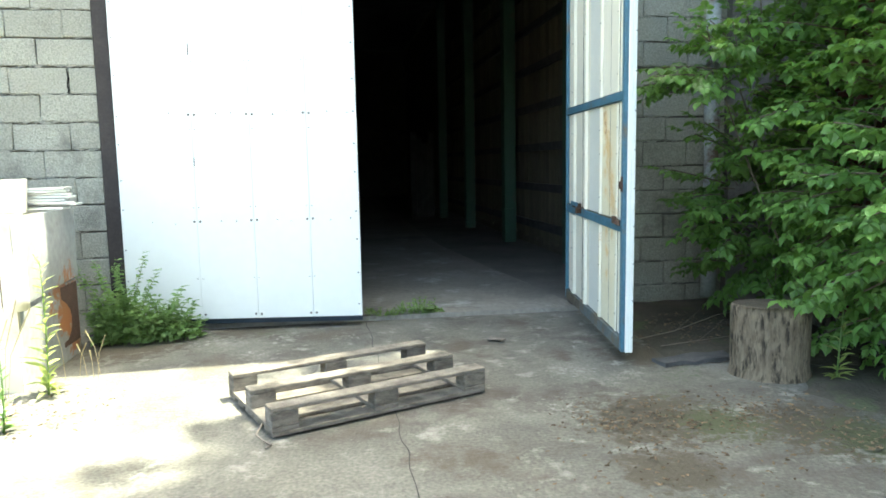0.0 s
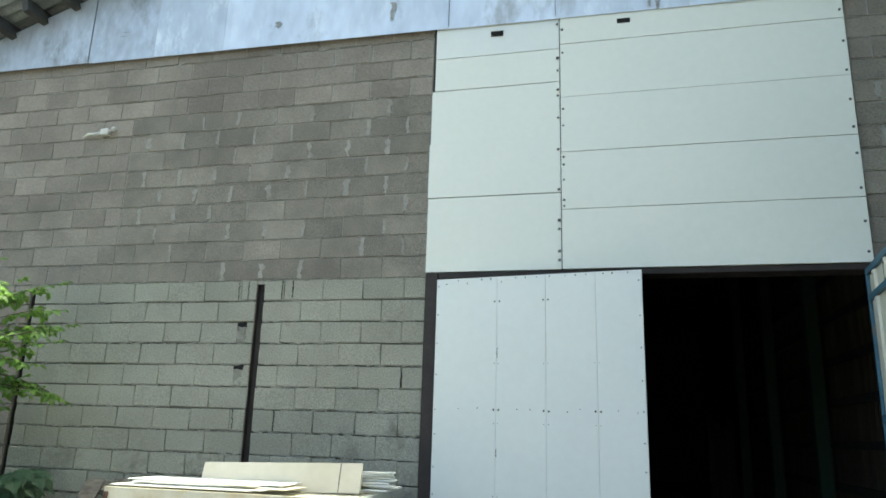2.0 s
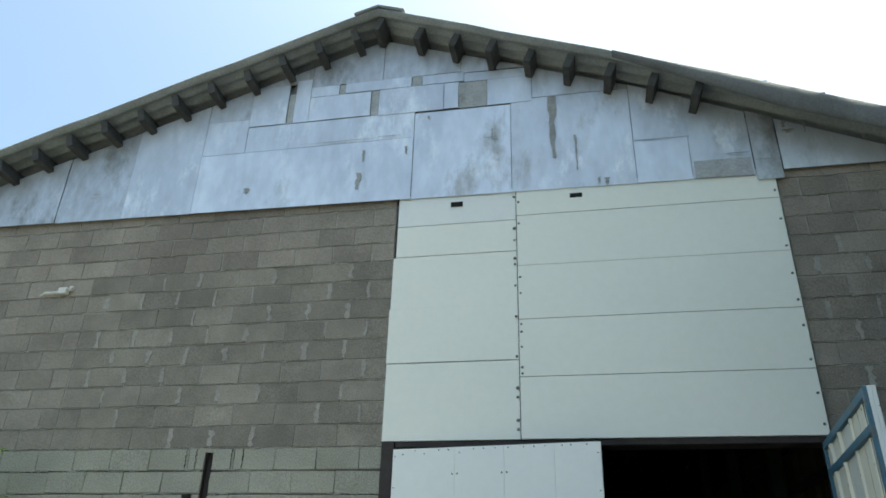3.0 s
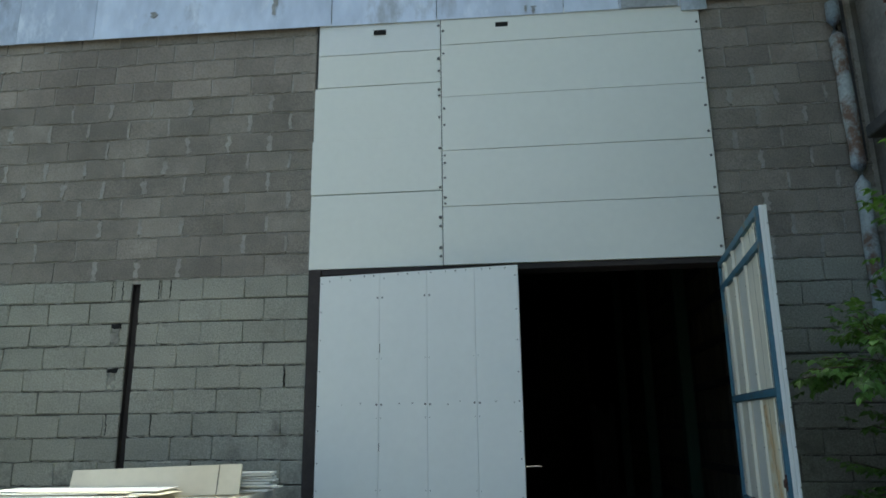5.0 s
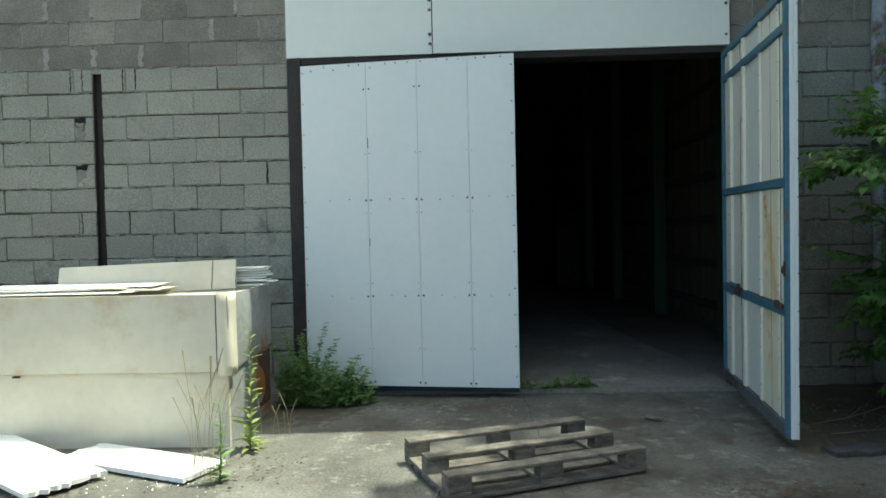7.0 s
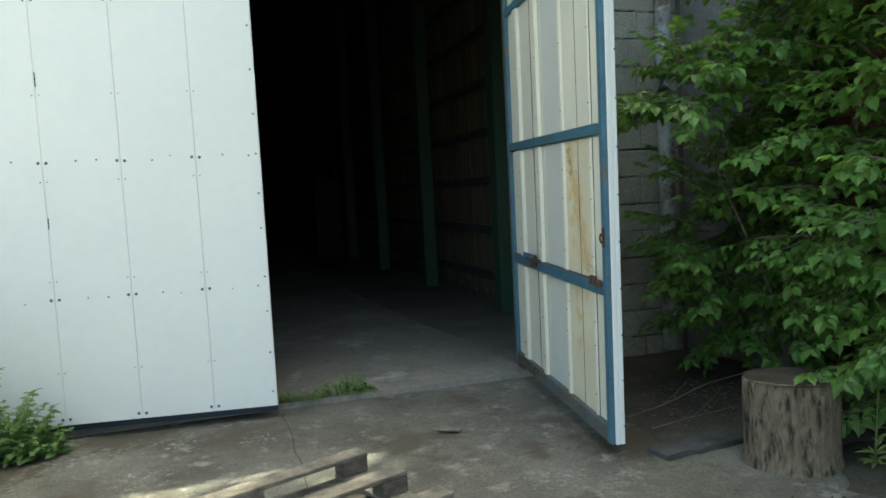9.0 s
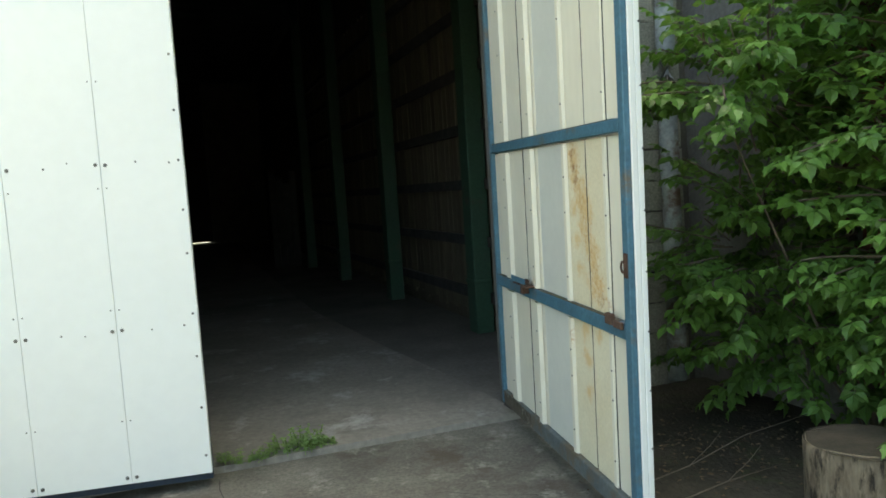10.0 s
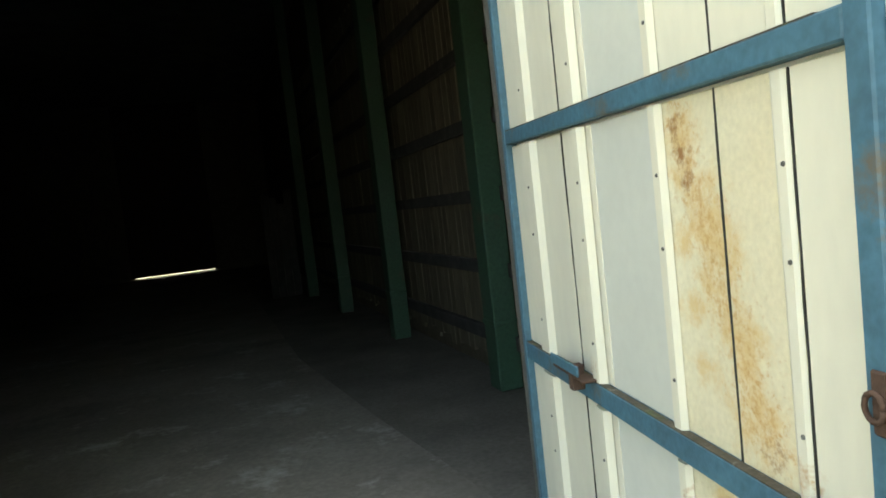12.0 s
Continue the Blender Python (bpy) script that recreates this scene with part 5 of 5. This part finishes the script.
# shrub beside the open leaf and stump
leafy("shrub", "dense green ash-leaved maple shrub beside the wall", "shrub", (5.38, 4.35, 0.03),
      (((4.55, 4.6, 2.0), 0.010), ((5.4, 4.4, 2.9), 0.022), ((5.4, 3.7, 2.2), 0.012), ((4.9, 4.6, 1.2), 0.008), ((5.42, 3.4, 2.6), 0.014), ((5.0, 4.6, 0.8), 0.008)),
      (((5.48, 3.95, 1.65), (0.48, 0.75, 1.35), 4.4), ((4.78, 4.52, 1.92), (0.40, 0.26, 0.18), 0.9), ((4.98, 4.75, 1.05), (0.26, 0.26, 0.40), 0.9), ((5.02, 4.60, 0.62), (0.26, 0.24, 0.22), 0.6), ((5.1, 3.75, 1.2), (0.22, 0.30, 0.45), 0.9),
       ((5.25, 2.95, 1.35), (0.55, 0.75, 1.15), 3.2), ((5.3, 4.3, 2.8), (0.30, 0.45, 0.4), 1.0), ((5.28, 3.5, 3.0), (0.42, 0.75, 0.55), 1.7), ((5.2, 2.5, 2.6), (0.55, 0.7, 0.6), 1.5), ((5.02, 3.30, 0.50), (0.2, 0.22, 0.25), 0.5)),
      800, 0.15, LEAF, 31, shoot_len=(0.22, 0.48), step=0.07, min_x=4.02)

# sapling at the left of the yard
leafy("sapling", "young ash-leaved maple with sunlit yellow-green leaves", "sapling", (-5.1, 4.4, 0.03),
      (((-4.3, 4.7, 2.9), 0.03), ((-4.6, 4.5, 3.3), 0.035), ((-3.9, 4.6, 1.8), 0.02), ((-4.4, 4.2, 2.2), 0.02)),
      (((-4.20, 4.75, 2.25), (0.38, 0.3, 0.75), 1.8), ((-4.65, 4.4, 2.3), (0.55, 0.5, 0.95), 2.0), ((-4.4, 4.3, 1.4), (0.5, 0.4, 0.4), 0.8)),
      105, 0.165, LEAF_SUN, 17, shoot_len=(0.3, 0.6), step=0.09)


def broad_plant(name, label, base, n, size, spread, height, mat, seed):
    r = random.Random(seed)
    g = thing(name, label, "plant", pose(*base))
    bm = bmesh.new()
    places = []
    for i in range(n):
        a = r.uniform(0, math.tau)
        d = spread * math.sqrt(r.random())
        tip = Vector((d * math.cos(a), d * math.sin(a) * 0.7, height * r.uniform(0.25, 1.0)))
        tube(bm, [Vector((0.1 * tip.x, 0.1 * tip.y, 0)), tip * 0.55 + Vector((0, 0, 0.1)), tip], [0.008, 0.006, 0.004], 5)
        places.append((tip, Vector((math.cos(a) * 0.8, math.sin(a) * 0.4 - 0.55, -0.38)), size * r.uniform(0.7, 1.15), r.uniform(-0.4, 0.4)))
    part("stem", bm, WEED, g)["kind"] = "stuff"
    leaves("foliage", places, "broad", mat, g)["kind"] = "stuff"


broad_plant("broad_leaved_plant", "dark green plant with large lobed leaves by the wall", (-4.22, 5.25, 0.03), 64, 0.34, 0.55, 1.02, LEAF_DARK, 3)
broad_plant("broad_leaved_plant", "dark green plant with large lobed leaves by the wall", (-5.0, 5.1, 0.03), 60, 0.36, 0.62, 1.05, LEAF_DARK, 4)
broad_plant("broad_leaved_plant", "low plant with broad pale green leaves in light", (-3.75, 4.35, 0.0), 14, 0.24, 0.38, 0.55, WEED, 9)

# weeds at the gate foot, the crate and the threshold
def weed_clump(name, label, base, stems, spots, leaf_size, seed, mat=WEED):
    """Upright weed stems standing on spots (x, y, radius, height) round the base, with small round leaves."""
    r = random.Random(seed)
    g = thing(name, label, "weeds", pose(*base))
    places = []
    tb = bmesh.new()
    for i in range(stems):
        x, y, rad, h = spots[i % len(spots)]
        a, d = r.uniform(0, math.tau), rad * math.sqrt(r.random())
        foot_p = Vector((x + d * math.cos(a), y + 0.6 * d * math.sin(a), 0))
        hh = h * r.uniform(0.45, 1.0)
        lean = Vector((math.cos(a), math.sin(a) * 0.6 - 0.15, 0)) * hh * r.uniform(0.1, 0.5)
        n = max(3, int(hh / 0.028))
        pts = [foot_p + lean * (k / n) ** 1.6 + Vector((0, 0, hh * k / n)) for k in range(n + 1)]
        tube(tb, pts[:: max(1, n // 3)], [0.0025] * len(pts[:: max(1, n // 3)]), 4)
        for k, q in enumerate(pts[1:]):
            for j in range(3):
                aa = k * 2.4 + j * 2.1 + r.uniform(-0.5, 0.5)
                places.append((q, Vector((math.cos(aa), math.sin(aa), r.uniform(-0.1, 0.6))), leaf_size * r.uniform(0.6, 1.25) * (1.15 - 0.5 * k / n), r.uniform(-0.5, 0.5)))
    part("stem", tb, mat, g)["kind"] = "stuff"
    leaves("foliage", places, "round", mat, g)["kind"] = "stuff"


weed_clump("weed_bush", "bushy green weeds growing at the foot of the gate jamb", (0.26, 5.42, 0.0), 128,
           ((0.0, 0.0, 0.22, 0.42), (0.12, -0.02, 0.20, 0.46), (-0.05, 0.03, 0.10, 0.72), (0.26, -0.04, 0.18, 0.32), (-0.14, -0.08, 0.16, 0.26), (0.0, -0.08, 0.22, 0.34), (0.38, -0.05, 0.14, 0.17), (0.10, 0.0, 0.22, 0.36)), 0.058, 12)


def spike(name, label, base, height, size, seed, mat=WEED, n=34):
    r = random.Random(seed)
    g = thing(name, label, "weed", pose(*base))
    bm = bmesh.new()
    pts = [Vector((0.02 * math.sin(t * 2.2), 0.01 * math.cos(t * 3), t * height)) for t in (0, 0.25, 0.5, 0.75, 0.93)]
    pts.append(Vector((pts[-1].x - 0.035, 0, height)))
    tube(bm, pts, [0.006, 0.005, 0.0045, 0.004, 0.003, 0.002], 6)
    part("stem", bm, WEED, g, smooth=True)
    places = []
    for i in range(n):
        t = 0.05 + 0.93 * i / n
        a = i * 2.4 + r.uniform(-0.9, 0.9)
        s = size * (1.15 - 0.75 * t) * r.uniform(0.8, 1.2)
        places.append((Vector((0.02 * math.sin(t * 2.2) - (0.03 if t > 0.95 else 0), 0, t * height)), Vector((math.cos(a), math.sin(a), r.uniform(0.3, 1.1))), s * r.uniform(0.7, 1.15), r.uniform(-0.5, 0.5)))
    for i in range(16):
        a = r.uniform(0, math.tau)
        places.append((Vector((0, 0, 0.01 + 0.07 * r.random())), Vector((math.cos(a), math.sin(a), 0.35)), size * r.uniform(0.8, 1.2), 0))
    leaves("foliage", places, "simple", mat, g)


spike("tall_weed", "tall sunlit weed with a drooping tip by the box", (0.12, 4.12, 0.0), 0.84, 0.125, 1, PALE_SUNLIT_WEED, n=46)
spike("tall_weed", "small green weed growing from the slab joint", (0.13, 3.50, 0.0), 0.50, 0.085, 2, WEED, n=30)
spike("tall_weed", "pale thistle-like weed in front of the shrub", (4.70, 3.38, 0.0), 0.84, 0.085, 3, PALE_SUNLIT_WEED)
weed_clump("weed_tuft", "low green weeds on the hall threshold", (2.40, 5.83, 0.015), 60, ((0.10, 0, 0.16, 0.11), (0.16, 0, 0.10, 0.14), (-0.18, -0.02, 0.14, 0.08), (0.28, 0.02, 0.07, 0.05)), 0.030, 14)


def dry_grass(base, n, height, seed):
    r = random.Random(seed)
    g = thing("dry_grass", "thin dry straw-coloured grass stalks by the box", "grass", pose(*base))
    for i in range(n):
        a = r.uniform(0, math.tau)
        h = height * r.uniform(0.5, 1.0)
        q = Vector((r.uniform(-0.12, 0.12), r.uniform(-0.08, 0.08), 0))
        bm = bmesh.new()
        lean = Vector((math.cos(a), math.sin(a), 0)) * h * 0.25
        tube(bm, [q, q + lean * 0.3 + Vector((0, 0, h * 0.6)), q + lean + Vector((0, 0, h))], [0.0018, 0.0015, 0.004], 4)
        part("stalk", bm, STRAW, g)


dry_grass((-0.02, 3.62, 0.0), 16, 0.85, 4)
dry_grass((0.22, 4.45, 0.0), 6, 0.35, 5)

# unseen tall tree added beside the yard; its crown shades the gateway
leafy("shade_tree", "unseen tall leafy tree added to shade the gateway", "tree", (9.2, 1.6, 0.0),
      (((8.5, 2.0, 9.5), 0.28), ((7.0, 1.0, 10.5), 0.14), ((9.5, 4.5, 10.5), 0.14), ((8.0, -1.5, 10.0), 0.14), ((6.6, 3.8, 10.0), 0.1)),
      (((7.97, 2.2, 10.2), (2.3, 3.2, 1.5), 4.2), ((7.9, -1.2, 9.8), (2.4, 2.6, 1.4), 3.0), ((9.4, 3.8, 11.0), (2.0, 2.6, 1.8), 2.0), ((8.5, 4.7, 10.0), (1.6, 1.3, 1.2), 1.5)),
      540, 0.42, LEAF, 41, shoot_len=(0.8, 1.5), step=0.2, min_x=5.2)

# ---- blocks of the front wall, bricks of the side wall ----
def block_mesh(seed, mat, length=0.40, height=0.203, depth=0.022, rough=0.004):
    """The face of one block with worn, slightly irregular arrises."""
    r = random.Random(seed)
    bm = bmesh.new()
    e = 0.007
    back = [bm.verts.new((x, 0.0, z)) for x, z in ((-length / 2, -height / 2), (length / 2, -height / 2), (length / 2, height / 2), (-length / 2, height / 2))]
    def j(k=rough):
        return r.uniform(-k, k)
    mid = [bm.verts.new((v.co.x + j(), -depth + 0.007, v.co.z + j())) for v in back]
    front = []
    for x, z in ((-1, -1), (0, -1), (1, -1), (1, 0), (1, 1), (0, 1), (-1, 1), (-1, 0)):
        front.append(bm.verts.new((x * (length / 2 - e) + j(), -depth + j(0.0025), z * (height / 2 - e) + j())))
    for i in range(4):
        k = (i + 1) % 4
        bm.faces.new((back[i], back[k], mid[k], mid[i]))
        bm.faces.new((mid[i], mid[k], front[(2 * i + 2) % 8], front[2 * i + 1], front[2 * i]))
    bm.faces.new(front)
    return mesh_of("block", bm, mat)


LOW = [block_mesh(i, BLOCK, 0.40, 0.2045, 0.022, 0.005) for i in range(6)]
UP = [block_mesh(20 + i, BLOCK_UP, 0.402, 0.2105, 0.018, 0.003) for i in range(6)]
rw = random.Random(77)


def course_blocks(spans, joint, pitch):
    """Blocks of one course, centre and length of each; an upright joint stands at joint and every pitch from it."""
    out = []
    for x0, x1 in spans:
        k0, k1 = math.ceil((x0 + 0.06 - joint) / pitch), math.floor((x1 - 0.06 - joint) / pitch)
        ends = [x0] + [joint + pitch * k + rw.uniform(-0.010, 0.010) for k in range(k0, k1 + 1)] + [x1]
        out += [((a + b) / 2, b - a) for a, b in zip(ends, ends[1:])]
    return out


def smear(bm, x, z0, z1, half):
    """A ragged patch of mortar over an upright joint."""
    ring, n = [], 7
    for side in (-1, 1):
        for k in (range(n + 1) if side < 0 else range(n, -1, -1)):
            z = z0 + (z1 - z0) * k / n
            w = half * (0.75 + 0.9 * noise.noise(Vector((x * 7 + side * 3, z * 23, 5))) + 0.5 * noise.noise(Vector((x * 7 + side, z * 60, 9))))
            ring.append((x + side * max(w, 0.004) + 0.012 * noise.noise(Vector((x * 5, z * 9, 1))), z))
    front = [bm.verts.new((a, 5.8768, b)) for a, b in ring]
    back = [bm.verts.new((a, 5.903, b)) for a, b in ring]
    bm.faces.new(front)
    for k in range(len(ring)):
        bm.faces.new((front[k], back[k], back[k - 1], front[k - 1]))


far_v, far_f = [], []
pale = bmesh.new()
for n in range(27):
    zc = BASE + COURSE * (n + 0.5)
    low = n < 14
    if zc > 5.75:
        break
    odd = n % 2
    if low:
        laid = course_blocks([(-1.735, 0.0)], -0.215 if odd else -0.438, 0.432)
        laid += course_blocks([(-4.565, -1.818)], -1.990 if odd else -2.245, 0.432)
        laid += course_blocks([(3.97, 5.40)], 4.39 if odd else 4.17, 0.432)
        far_laid = course_blocks([(-7.35, -4.635)], -4.85 if odd else -5.06, 0.432)
    else:
        joint = -0.255 if odd else -0.465
        near, beyond = ([(-3.6, 0.0), (3.97, 5.40)], [(-7.35, -3.6)]) if n < 23 else ([], [(-7.35, 0.0), (3.97, 5.40)])
        laid, far_laid = course_blocks(near, joint, 0.443), course_blocks(beyond, joint, 0.443)
    for x, ln in laid:
        me = rw.choice(LOW if low else UP)
        yy = 5.90 + (rw.uniform(-0.004, 0.004))
        shared("block", me, wall, Matrix.Translation((x, yy, zc + rw.uniform(-0.004, 0.004))) @ Matrix.Rotation(radians(rw.uniform(-0.6, 0.6)), 4, "Y") @ Matrix.Diagonal(((ln - (0.006 if low else 0.010)) / 0.40, 1, 1, 1)))
        if not low and rw.random() < 0.7:
            smear(pale, x + ln / 2, zc - 0.106 + rw.uniform(0, 0.05), zc + 0.104 - rw.uniform(0, 0.04), rw.uniform(0.012, 0.036))
    for x, ln in far_laid:
        b0 = len(far_v)
        h, w, d = 0.208, ln - 0.01, 0.02
        for dx, dz, dy in ((-1, -1, 0), (1, -1, 0), (1, 1, 0), (-1, 1, 0)):
            far_v.append((x + dx * w / 2, 5.902, zc + dz * h / 2))
        for dx, dz in ((-1, -1), (1, -1), (1, 1), (-1, 1)):
            far_v.append((x + dx * (w / 2 - 0.005), 5.902 - d + rw.uniform(-0.003, 0.003), zc + dz * (h / 2 - 0.005) + rw.uniform(-0.003, 0.003)))
        for i in range(4):
            k = (i + 1) % 4
            far_f.append((b0 + i, b0 + k, b0 + 4 + k, b0 + 4 + i))
        far_f.append((b0 + 4, b0 + 5, b0 + 6, b0 + 7))
me = bpy.data.meshes.new("far_blocks")
me.from_pydata(far_v, [], far_f)
me.materials.append(BLOCK_JOINED)
ob = new("far_blocks", me)
ob.parent = wall
ob["kind"] = "stuff"
part("mortar_smears", pale, MORTAR_PALE, wall)["kind"] = "stuff"
# rough mortar lips along the bed joints, wavy at both edges
def bed_lip(bm, x0, x1, z, y, thick, wave, seed):
    """One run of mortar standing a little proud of the joint, its edges uneven."""
    n = max(3, int((x1 - x0) / 0.022))
    prev = None
    for i in range(n + 1):
        x = x0 + (x1 - x0) * i / n
        up = thick * 0.5 + wave * noise.noise(Vector((x * 16, z * 9, seed))) + 0.5 * wave * noise.noise(Vector((x * 47, z * 9, seed)))
        dn = thick * 0.5 + wave * noise.noise(Vector((x * 13, z * 9, seed + 31))) + 0.6 * wave * noise.noise(Vector((x * 41, z * 9, seed + 7)))
        yy = y + 0.003 * noise.noise(Vector((x * 19, z, seed + 3)))
        ring = [bm.verts.new(p) for p in ((x, 5.901, z + up), (x, yy, z + up - 0.002), (x, yy, z - dn + 0.002), (x, 5.901, z - dn))]
        if prev:
            for k in range(3):
                bm.faces.new((prev[k], ring[k], ring[k + 1], prev[k + 1]))
        prev = ring


lip, flush = bmesh.new(), bmesh.new()
for n in range(1, 27):
    z = BASE + COURSE * n
    if z > 5.7:
        break
    for x0, x1 in (((-4.56, -1.84), (-1.71, 0.0), (-7.3, -4.64), (3.97, 5.4)) if n < 14 else ((-7.3, 0.0), (3.97, 5.4))):
        x = x0
        while x < x1 - 0.1:
            ln = min(rw.uniform(0.2, 1.1), x1 - x)
            if rw.random() < 0.86:
                if n <= 14:
                    bed_lip(lip, x, x + ln, z + 0.003, 5.875 + rw.uniform(0, 0.006), 0.007, 0.024, n)
                else:
                    bed_lip(flush, x, x + ln, z, 5.8765 + rw.uniform(0, 0.006), 0.006, 0.016, n)
            x += ln + rw.uniform(0.0, 0.08)
part("bed_mortar", lip, MORTAR_LIP, wall)["kind"] = "stuff"
part("bed_mortar", flush, MORTAR_PALE, wall)["kind"] = "stuff"
# cracks, small holes and rubble in the half blocks beside the post slot
for k, (x, z) in enumerate(((-2.02, 2.90), (-1.91, 2.90), (-1.53, 2.90), (-1.41, 2.90), (-1.95, 1.59), (-1.50, 1.59), (-0.215, 2.02))):
    bm = bmesh.new()
    tube(bm, [(x + 0.012 * noise.noise(Vector((k * 3.1, i * 0.9, 0))), 5.8765, z - 0.094 + 0.0235 * i) for i in range(9)], [0.004 + 0.009 * abs(noise.noise(Vector((k, i * 0.7, 4)))) for i in range(9)], 5)
    part("crack", bm, HOLE, wall, "dark open crack in a block")
for k, (x, z) in enumerate(((-1.935, 2.46), (-1.935, 2.025))):
    bm = boxes(((x - 0.055, 5.872, z + 0.062), (x + 0.05, 5.8795, z + 0.103)))
    bmesh.ops.subdivide_edges(bm, edges=bm.edges[:], cuts=4, use_grid_fill=True)
    part("hole", roughen(bm, 0.014, 30, k), HOLE, wall, "small dark broken hole")
    bm = boxes(((x - 0.045, 5.870, z - 0.09), (x + 0.035, 5.880, z + 0.055)))
    bmesh.ops.subdivide_edges(bm, edges=bm.edges[:], cuts=5, use_grid_fill=True)
    part("rubble", roughen(bm, 0.022, 22, k), MORTAR_LIP, wall, "loose mortar filling a broken block")

# bricks: nearest ones one by one, the rest joined
bmb = mesh_of("brick", bevelled(boxes(((0, -0.12, -0.032), (0.03, 0.12, 0.032))), 0.004), BRICK)
rest = bmesh.new()
nb = 0
for k in range(66):
    z = 0.20 + 0.077 * k
    y = 4.50 + (0.13 if k % 2 else 0.0)
    while y > 2.2:
        if k > 30 and y > 2.9 and nb < 260:
            shared("brick", bmb, side, pose(5.472 + rw.uniform(-0.004, 0.004), y - 0.12, z))
            nb += 1
        else:
            add_box(rest, (5.475, y - 0.24, z - 0.032), (5.503, y, z + 0.032))
        y -= 0.255
part("bricks", rest, BRICK, side)["kind"] = "stuff"
for k in range(7):
    for i in range(5):
        shared("brick", bmb, side, pose(5.44 - 0.03 * min(k, 3), 5.05 - 0.25 * i - 0.06 * (k % 2), 4.72 + 0.075 * k) @ Matrix.Diagonal((3.5, 1, 1, 1)))
